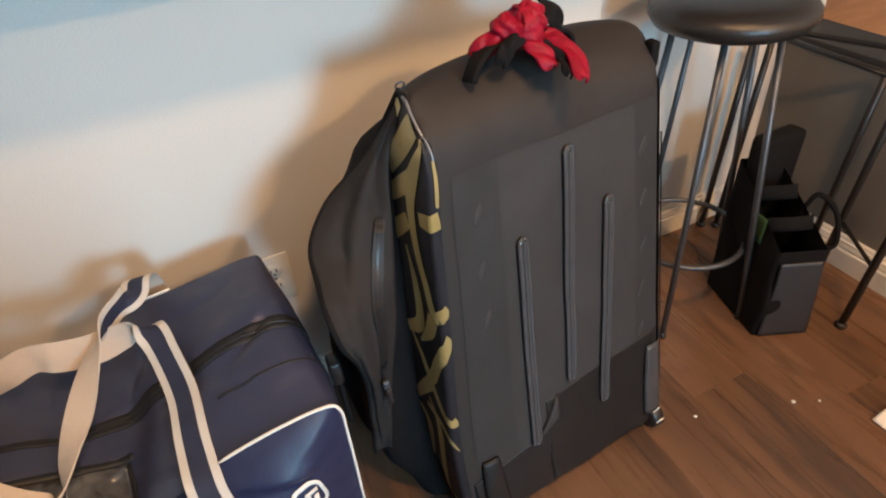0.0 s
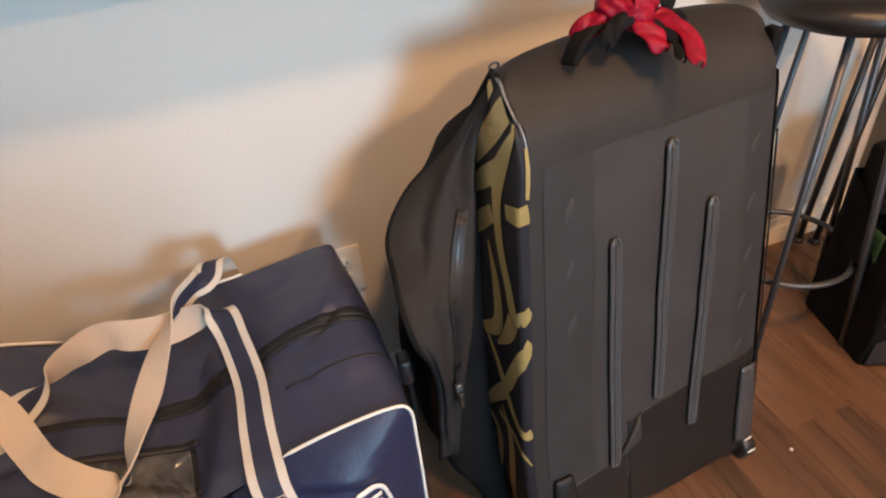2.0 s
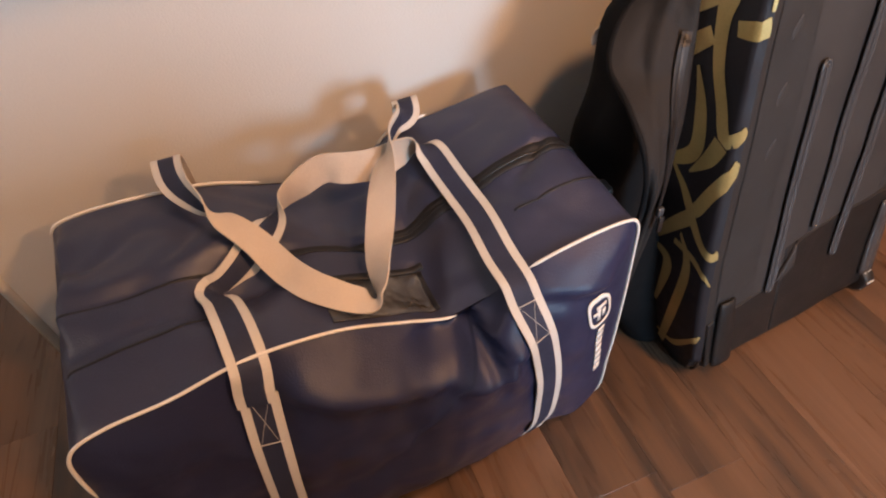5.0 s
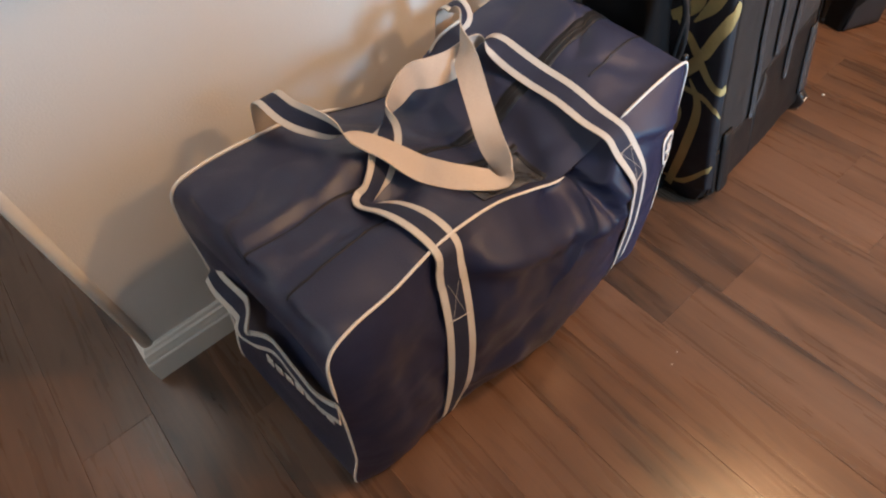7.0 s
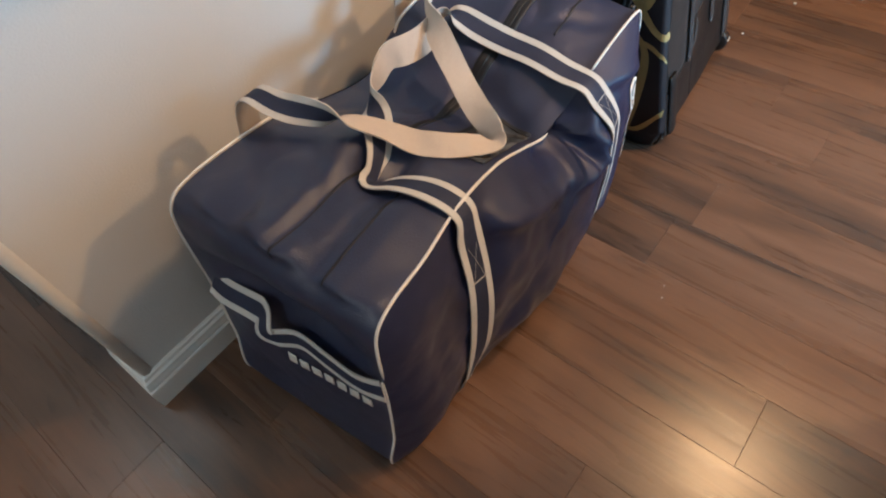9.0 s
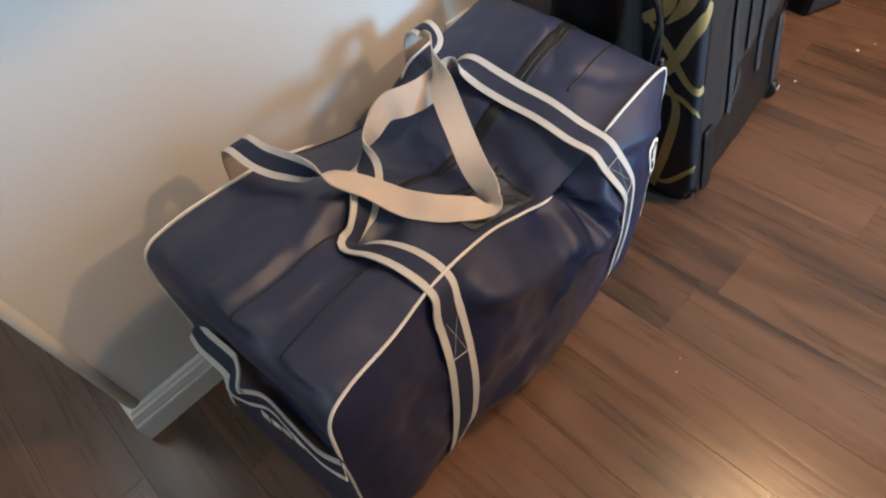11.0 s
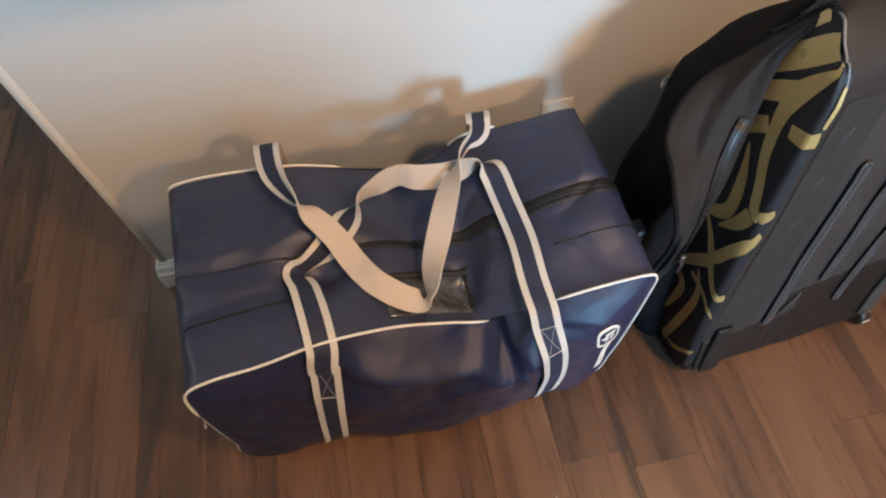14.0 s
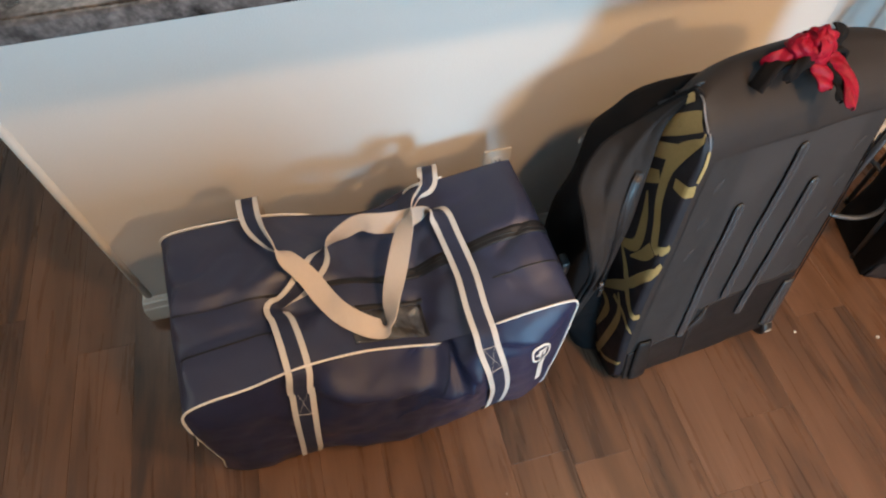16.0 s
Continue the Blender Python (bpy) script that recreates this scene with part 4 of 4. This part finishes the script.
# plastic corner guards and wheels
for u0, u1 in ((0.085, 0.18), (0.905, 0.985)):
    def guard(s, t, u0=u0, u1=u1):
        z = 0.03 + 0.165 * t if u0 < 0.5 else 0.066 + 0.179 * t
        u = u0 + (u1 - u0) * (0.5 + (s - 0.5) * (1 - 0.35 * t ** 2))
        x = across(z, u)
        bump = math.sin(math.pi * min(1, max(0, s))) ** 0.4 * min(1, (1 - t) * 6 + 0.25)
        return (x, face_y(x, z) - 0.0035 - 0.006 * bump, z)
    part("corner_guard", grid(guard, 14, 16, thick=-0.004), RIB if u0 > 0.5 else BOOT, wheeled, "dark plastic corner guard")
    um = (u0 + u1) / 2 + (0.02 if u0 > 0.5 else -0.04)
    x0 = across(0.03, um)
    wheel = part("wheel", lathe([(0.010, -0.015), (0.026, -0.015), (0.0295, -0.011), (0.0295, 0.011), (0.026, 0.015), (0.010, 0.015)], 28), BLACK_METAL, wheeled, "small black wheel")
    wheel.matrix_world = pose(x0, face_y(x0, 0.03) + (0.010 if u0 > 0.5 else 0.03), 0.0298, 0, 90, 6)
    for k in range(7):
        a = k * math.tau / 7
        part("tread", block((-0.0012, -0.002, -0.010), (0.0012, 0.002, 0.010)), WHITE_PLASTIC, wheel).matrix_local = pose(0.0292 * math.cos(a), 0.0292 * math.sin(a), 0, 0, 0, math.degrees(a))

# soft rear compartment
REAR = [(0.0, 1.130, 1.615), (0.10, 1.085, 1.615), (0.22, 1.058, 1.610), (0.34, 1.045, 1.605), (0.44, 1.070, 1.600), (0.54, 1.110, 1.595), (0.64, 1.140, 1.560), (0.72, 1.172, 1.460), (0.82, 1.212, 1.330)]


def rear(s, t):
    z = 0.785 * t
    x0, x1 = np.interp(z, [r[0] for r in REAR], [r[1] for r in REAR]), np.interp(z, [r[0] for r in REAR], [r[2] for r in REAR])
    y0, y1 = -0.420 + 0.20 * z, -0.235 + 0.20 * z - 0.62 * max(0, z - 0.62)
    cx, cy, hx, hy = (x0 + x1) / 2, (y0 + y1) / 2, (x1 - x0) / 2, (y1 - y0) / 2
    a = s * math.tau
    c, d = math.cos(a), math.sin(a)
    k = (abs(c) ** 4 + abs(d) ** 4) ** -0.25
    close = (1 - max(0, (t - 0.9) / 0.1) ** 2 * 0.7)
    p = Vector((cx + hx * k * c * close, cy + hy * k * d * close, z))
    w = wobble(p, 9, 0.014, 6.0)
    return p + Vector((w * c, w * d * 0.3, 0))


bm = grid(rear, 64, 40, True)
for end in (lambda z: z < 1e-5, lambda z: z > 0.7849):
    bm.faces.new([v for v in bm.verts if end(v.co.z)])
part("rear_compartment", bm, BLACK_CLOTH, wheeled, "soft black rear compartment")

# unzipped flap folded out over the side
INNER = [(1.228, -0.318, 0.840), (1.199, -0.290, 0.752), (1.175, -0.323, 0.652), (1.155, -0.355, 0.57), (1.135, -0.380, 0.49), (1.112, -0.398, 0.42), (1.095, -0.400, 0.32), (1.085, -0.395, 0.22)]
OUTER = [(1.222, -0.300, 0.842), (1.174, -0.250, 0.732), (1.097, -0.255, 0.674), (1.052, -0.300, 0.632), (1.040, -0.375, 0.605), (1.042, -0.422, 0.555), (1.066, -0.412, 0.450), (1.062, -0.402, 0.330), (1.055, -0.392, 0.220)]
NI = 60
IN, OUT = spline(INNER, NI), spline(OUTER, NI)


def flap(s, t):
    i = min(NI, int(round(s * NI)))
    p = IN[i] * (1 - t) + OUT[i] * t
    swell = math.sin(math.pi * t ** 0.75) * math.sin(math.pi * min(1, s)) ** 1.1
    p = p + np.array((-0.010, -0.014, 0.002)) * swell
    fold = 0.004 * math.sin(t * 13 + s * 9) * math.sin(math.pi * t) * math.sin(math.pi * s) + 0.008 * math.exp(-((t - 0.42 - 0.15 * s) / 0.09) ** 2) * math.sin(math.pi * s)
    p = p + np.array((-0.5, -0.8, 0)) * (fold + wobble(p, 13, 0.012, 9.0) - abs(wobble(p, 20, 0.010, 4.0)) * math.sin(math.pi * t))
    return p


flap_ob = part("flap", grid(flap, NI, 36, thick=0.003), FLAP, wheeled, "unzipped brown-black flap folded out and creased")
part("flap_edge", tube([Vector(flap(k / NI, 1.0)) for k in range(NI + 1)], 0.0042, 8), BLACK_CLOTH, flap_ob, "bound edge")


def zip_line(s):
    """Where the open zip runs along the flap: share of its length and of its width."""
    return 0.26 + 0.46 * s, 0.12 + 0.05 * math.sin(math.pi * s)


def flap_band(s, t):
    a, w = zip_line(s)
    return flap(a, w + 0.13 * (t - 0.5)) + np.array((-0.005, -0.009, 0))


def teeth(s, t):
    a, w = zip_line(s)
    return flap(a, w + 0.030 * (t - 0.5)) + np.array((-0.006, -0.0105, 0))


tape = part("zip_tape", grid(flap_band, 30, 4), ZIP_TAPE, flap_ob, "open black zip tape")
part("zip_teeth", grid(teeth, 30, 2), BLACK_METAL, tape)
zp = Vector(teeth(1.0, 0.5))
part("zip_slider", block(zp + Vector((-0.006, -0.008, -0.014)), zp + Vector((0.005, 0.0, 0.004)), 0.002), STEEL, flap_ob, "steel zip slider")
part("zip_pull", block(zp + Vector((-0.004, -0.012, -0.045)), zp + Vector((0.005, -0.007, -0.012)), 0.0015), BLACK_METAL, flap_ob, "dangling black zip pull")
part("care_label", grid(lambda s, t: Vector((1.120 + 0.046 * s, -0.150 + 0.006 * s + 0.004 * math.sin(4 * t), 0.572 + 0.030 * t + 0.018 * s)), 6, 6, thick=0.0008), PAPER, wheeled, "small white care label")
part("d_ring", tube([Vector((1.225, -0.298, 0.846)) + Vector((0.0065 * math.cos(a), -0.003 * math.sin(a), 0.006 * math.sin(a))) for a in np.linspace(0, math.tau, 20, endpoint=False)], 0.0015, 8, True), STEEL, wheeled, "small metal d-ring")
part("buckle", block((1.020, -0.372, 0.405), (1.040, -0.340, 0.455), 0.005), BLACK_METAL, wheeled, "black plastic side-release buckle")
part("buckle_strap", block((1.028, -0.368, 0.30), (1.036, -0.344, 0.41), 0.002), BLACK_CLOTH, wheeled, "black webbing strap")
part("side_tab", block((1.640, -0.322, 0.776), (1.656, -0.299, 0.818), 0.004), BLACK_CLOTH, wheeled, "short webbing tab")

# top grab handle
handle_path = spline([(1.314, -0.325, 0.838), (1.328, -0.318, 0.858), (1.359, -0.302, 0.872), (1.414, -0.297, 0.876), (1.469, -0.292, 0.872), (1.500, -0.285, 0.858), (1.510, -0.282, 0.838)], 40)
part("top_handle", ribbon(handle_path, [(0.05, -0.9, 0.1)] * 41, 0.030, 0, 0.006, n=4), BLACK_CLOTH, wheeled, "black padded top handle")

# red ribbon knotted round the handle
bow = thing("red_ribbon_bow", "crumpled red velvet ribbon tied to the bag's top handle", "ribbon", at=(0.014, 0, 0))


def lump(c, r, seed, folds):
    """A crumpled ball of cloth: folds run round it."""
    def fn(s, t):
        a, b = s * math.tau, (t - 0.5) * math.pi * 0.998
        d = Vector((math.cos(b) * math.cos(a), math.cos(b) * math.sin(a), math.sin(b)))
        crease = abs(math.sin(folds * a * 0.5 + 2.2 * d.z + seed))
        k = 1 + 0.16 * crease + 0.22 * noise.noise(d * 2.1 + Vector((seed, 0, 0)))
        return Vector((c[0] + r[0] * d.x * k, c[1] + r[1] * d.y * k, c[2] + r[2] * d.z * k))
    return fn


for c, r, seed, folds in (((1.376, -0.298, 0.888), (0.019, 0.020, 0.018), 1.0, 4), ((1.410, -0.299, 0.893), (0.024, 0.023, 0.022), 4.0, 5), ((1.400, -0.312, 0.880), (0.024, 0.018, 0.020), 7.0, 3)):
    part("knot_fold", grid(lump(c, r, seed, folds), 40, 24, True), RED, bow, "crumpled fold of the knot")
part("knot_band", grid(lambda s, t: Vector((1.398 + 0.022 * (t - 0.5) + 0.006 * math.sin(s * math.tau), -0.301 + 0.029 * math.cos(s * math.tau), 0.889 + 0.024 * math.sin(s * math.tau))), 40, 8, True), RED, bow, "red band round the knot")


def tail(keys, w0, w1, mat=RED, curl=0.007, facing=(0.1, -0.75, 0.66)):
    n = 36
    c = spline(keys, n)

    def fn(s, t):
        i = min(n, int(round(s * n)))
        d = Vector(c[min(n, i + 1)] - c[max(0, i - 1)]).normalized()
        out = Vector(facing).normalized()
        side = d.cross(out).normalized()
        w = (w0 + (w1 - w0) * s) * math.sqrt(max(0.02, 1 - 0.96 * max(0, (s - 0.72) / 0.28) ** 2.5))
        lift = curl * math.cos(math.pi * (t - 0.5)) * (1 - 0.4 * s) + 0.0022 * math.sin(11 * s + 7 * t)
        ragged = 0.002 * math.sin(6 * t + 1) * s
        return Vector(c[i]) + side * w * (t - 0.5) + out * lift + d * ragged
    part("tail", grid(fn, n, 12, thick=0.0025), mat, bow, "loose ribbon end" if mat is RED else "black cloth end")


tail([(1.400, -0.318, 0.872), (1.404, -0.330, 0.866), (1.409, -0.346, 0.856), (1.414, -0.360, 0.843)], 0.030, 0.036)
tail([(1.428, -0.312, 0.872), (1.442, -0.334, 0.866), (1.445, -0.366, 0.853), (1.436, -0.402, 0.833)], 0.022, 0.030)
tail([(1.380, -0.306, 0.880), (1.358, -0.302, 0.876), (1.342, -0.297, 0.868), (1.330, -0.292, 0.854)], 0.026, 0.032)
tail([(1.386, -0.320, 0.878), (1.368, -0.326, 0.874), (1.356, -0.330, 0.867), (1.348, -0.334, 0.853)], 0.018, 0.022, BLACK_CLOTH)
tail([(1.432, -0.296, 0.898), (1.448, -0.292, 0.894), (1.462, -0.288, 0.882), (1.468, -0.286, 0.862)], 0.040, 0.036, BLACK_CLOTH)
tail([(1.418, -0.322, 0.864), (1.428, -0.345, 0.856), (1.430, -0.365, 0.846), (1.424, -0.385, 0.836)], 0.014, 0.016, BLACK_CLOTH)

# ---- bar stool ----
stool = thing("bar_stool", "bar stool with a round black vinyl seat on steel rod legs", "stool")
SX, SY, SZ = 1.985, -0.155, 0.757
part("seat", lathe([(0.02, -0.020), (0.120, -0.020), (0.150, -0.014), (0.161, 0.002), (0.159, 0.016), (0.146, 0.028), (0.11, 0.035), (0.05, 0.038), (0.005, 0.038)], 64, (SX, SY, SZ)), SEAT_VINYL, stool, "padded round black vinyl seat")
part("seat_plate", lathe([(0.118, -0.026), (0.120, -0.020)], 40, (SX, SY, SZ)), BLACK_METAL, stool)
for k in range(5):
    a = radians(222 + 72 * k)
    foot = Vector((SX + 0.185 * math.cos(a), SY + 0.185 * math.sin(a), 0.006))
    top = Vector((SX + 0.105 * math.cos(a), SY + 0.105 * math.sin(a), SZ - 0.022))
    part("leg", tube([top, top.lerp(foot, 0.5), foot + Vector((0, 0, 0.004))], 0.0072, 8), STEEL, stool, "thin steel rod leg")
    part("foot_cap", lathe([(0.009, -0.006), (0.010, 0.004), (0.006, 0.012)], 16, foot), BLACK_METAL, stool)
part("foot_ring", tube([Vector((SX + 0.145 * math.cos(a), SY + 0.145 * math.sin(a), 0.205)) for a in np.linspace(0, math.tau, 48, endpoint=False)], 0.007, 8, True), STEEL, stool, "round steel foot ring")

# ---- black rod stand beside the partition ----
stand = thing("metal_stand", "black metal rod stand on the wooden floor", "stand")
STAND = [(2.27, 0.03), (2.305, 0.005), (2.40, -0.235), (2.35, -0.31), (2.255, -0.465)]
for x, y in STAND:
    part("leg", tube([Vector((x, y, 0.004)), Vector((x, y - 0.014, 0.32)), Vector((x, y - 0.028, 0.62))], 0.009, 8), BLACK_METAL, stand, "black rod leg")
    part("foot_pad", lathe([(0.014, 0), (0.015, 0.006), (0.008, 0.014)], 16, (x, y, 0)), BLACK_METAL, stand)
part("top_rail", tube([Vector((x, y - 0.028, 0.62)) for x, y in STAND], 0.007, 8, True), BLACK_METAL, stand)
part("lower_rail", tube([Vector((x, y - 0.009, 0.20)) for x, y in STAND[2:]], 0.005, 8, True), BLACK_METAL, stand)

# ---- tote bag ----
tote = thing("tote_bag", "black open tote bag with a blue-grey front standing on the floor", "bag")
TO = Vector((2.041, -0.385, 0.0))
TU, TV = Vector((0.124, -0.055, 0)), Vector((0.048, 0.200, 0))


def tote_at(u, v, z):
    c = TO + TU * u * (1 - 0.85 * min(z, 0.4)) + TV * v
    return Vector((c.x, c.y, z))


def tote_wall(z1, lift=0.0):
    def fn(s, t):
        a = s * 4
        i, f = int(a) % 4, a - int(a)
        u, v = ((f, 0), (1, f), (1 - f, 1), (0, 1 - f))[i]
        z = (z1(u, v) if callable(z1) else z1) * t
        p = tote_at(u, v, z + 0.002)
        w = wobble(p, 14, 0.014, 3.0) * math.sin(math.pi * min(1, t + 0.02))
        return p + Vector((w, w, 0))
    return fn


part("tote_body", grid(tote_wall(lambda u, v: 0.27 + 0.13 * v), 64, 24, True, thick=0.0), BLACK_CLOTH, tote, "soft black cloth body")
part("tote_base", grid(lambda s, t: tote_at(s, t, 0.003), 6, 6), BLACK_CLOTH, tote)
part("front_face", grid(lambda s, t: tote_at(0.06 + 0.88 * s, -0.03 - 0.02 * math.sin(math.pi * t), 0.006 + 0.235 * t), 16, 20, thick=0.003), TOTE_GREY, tote, "blue-grey coated front face")
part("tote_label", grid(lambda s, t: tote_at(-0.035, 0.30 + 0.18 * s, 0.25 + 0.07 * t), 4, 4, thick=0.002), GREEN, tote, "small green label")
for v, z0, arc in ((0.30, 0.308, 0.010), (0.62, 0.350, 0.012)):
    path = spline([tote_at(0.02, v, z0), tote_at(0.15, v - 0.05, z0 + arc * 0.7), tote_at(0.5, v - 0.08, z0 + arc), tote_at(0.85, v - 0.05, z0 + arc * 0.6), tote_at(0.98, v, z0)], 24)
    part("tote_strap", ribbon(path, [Vector((0, 0.3, 1))] * 25, 0.034, 0, 0.004, n=3), BLACK_CLOTH, tote, "wide black strap")
part("tote_insert", block(tote_at(0.15, 0.72, 0.30), tote_at(0.15, 0.72, 0.30) + Vector((0.125, 0.05, 0.17)), 0.012), BLACK_CLOTH, tote, "black pouch standing in the tote")
loop = spline([tote_at(1.0, 0.5, 0.30), tote_at(1.25, 0.45, 0.36), tote_at(1.5, 0.3, 0.33), tote_at(1.45, 0.2, 0.25), tote_at(1.1, 0.25, 0.24)], 30)
part("side_loop", tube(loop, 0.006, 8), BLACK_CLOTH, tote, "loose cord loop")

# ---- scraps on the floor ----
for k, (x, y, r) in enumerate(((1.749, -0.502, 0.004), (1.965, -0.574, 0.005), (2.017, -0.599, 0.0035), (0.80, -0.72, 0.0016), (0.83, -0.71, 0.0014))):
    bm = bmesh.new()
    bmesh.ops.create_icosphere(bm, subdivisions=2, radius=r)
    for v in bm.verts:
        v.co = Vector((x, y, r * 0.35)) + Vector((v.co.x * (1 + 0.4 * math.sin(9 * v.co.y / r)), v.co.y, max(v.co.z * 0.5, -r * 0.35)))
    tagged(part("crumb", bm, PAPER, smooth=True), "tiny pale crumb on the wooden floor", "crumb", "crumbs")
scrap = part("paper_scrap", grid(lambda s, t: Vector((2.068 + 0.07 * s, -0.735 + 0.05 * t, 0.004 + 0.016 * math.sin(2.4 * s) * (0.5 + 0.5 * t))), 10, 8, thick=0.0012), PAPER)
tagged(scrap, "crumpled white paper scrap on the floor", "paper")

# ---- plank floor ----
floor = tagged(new("floor"), "brown hand-scraped laminate plank floor", "floor", kind="structure")
part("subfloor", block((-2.6, -3.74, -0.06), (3.62, 2.7, -0.0085)), DARK_SLOT, floor, smooth=False)
PITCH, LENGTH = 0.1535, 1.22
PLANK_MESHES = {}


def plank_mesh(low, high):
    """A plank's mesh from low to high along its length, cut where it meets a wall of the room."""
    key = (round(low, 4), round(high, 4))
    if key not in PLANK_MESHES:
        bm = block((0.0001, low + 0.0001, -0.008), (PITCH - 0.0001, high - 0.0001, 0.0), 0.0005, 1)
        mesh = bpy.data.meshes.new("plank")
        bm.to_mesh(mesh)
        bm.free()
        mesh.materials.append(PLANK)
        PLANK_MESHES[key] = mesh
    return PLANK_MESHES[key]


ends = {-2: -0.98, 0: -0.648, 4: -0.687, -1: -0.30, -4: -0.77}
for col in range(-22, 18):
    x = 0.861 + col * PITCH
    start = ends.get(col, (col * 0.437 * LENGTH) % LENGTH)
    first = start - math.ceil((start + 3.74) / LENGTH) * LENGTH
    for k in range(7):
        y = first + k * LENGTH
        low, high = max(0, -3.70 - y), min(LENGTH, 2.66 - y)
        if high - low > 0.02:
            ob = new("plank", plank_mesh(low, high))
            ob.parent = floor
            ob.location = (x, y, 0)
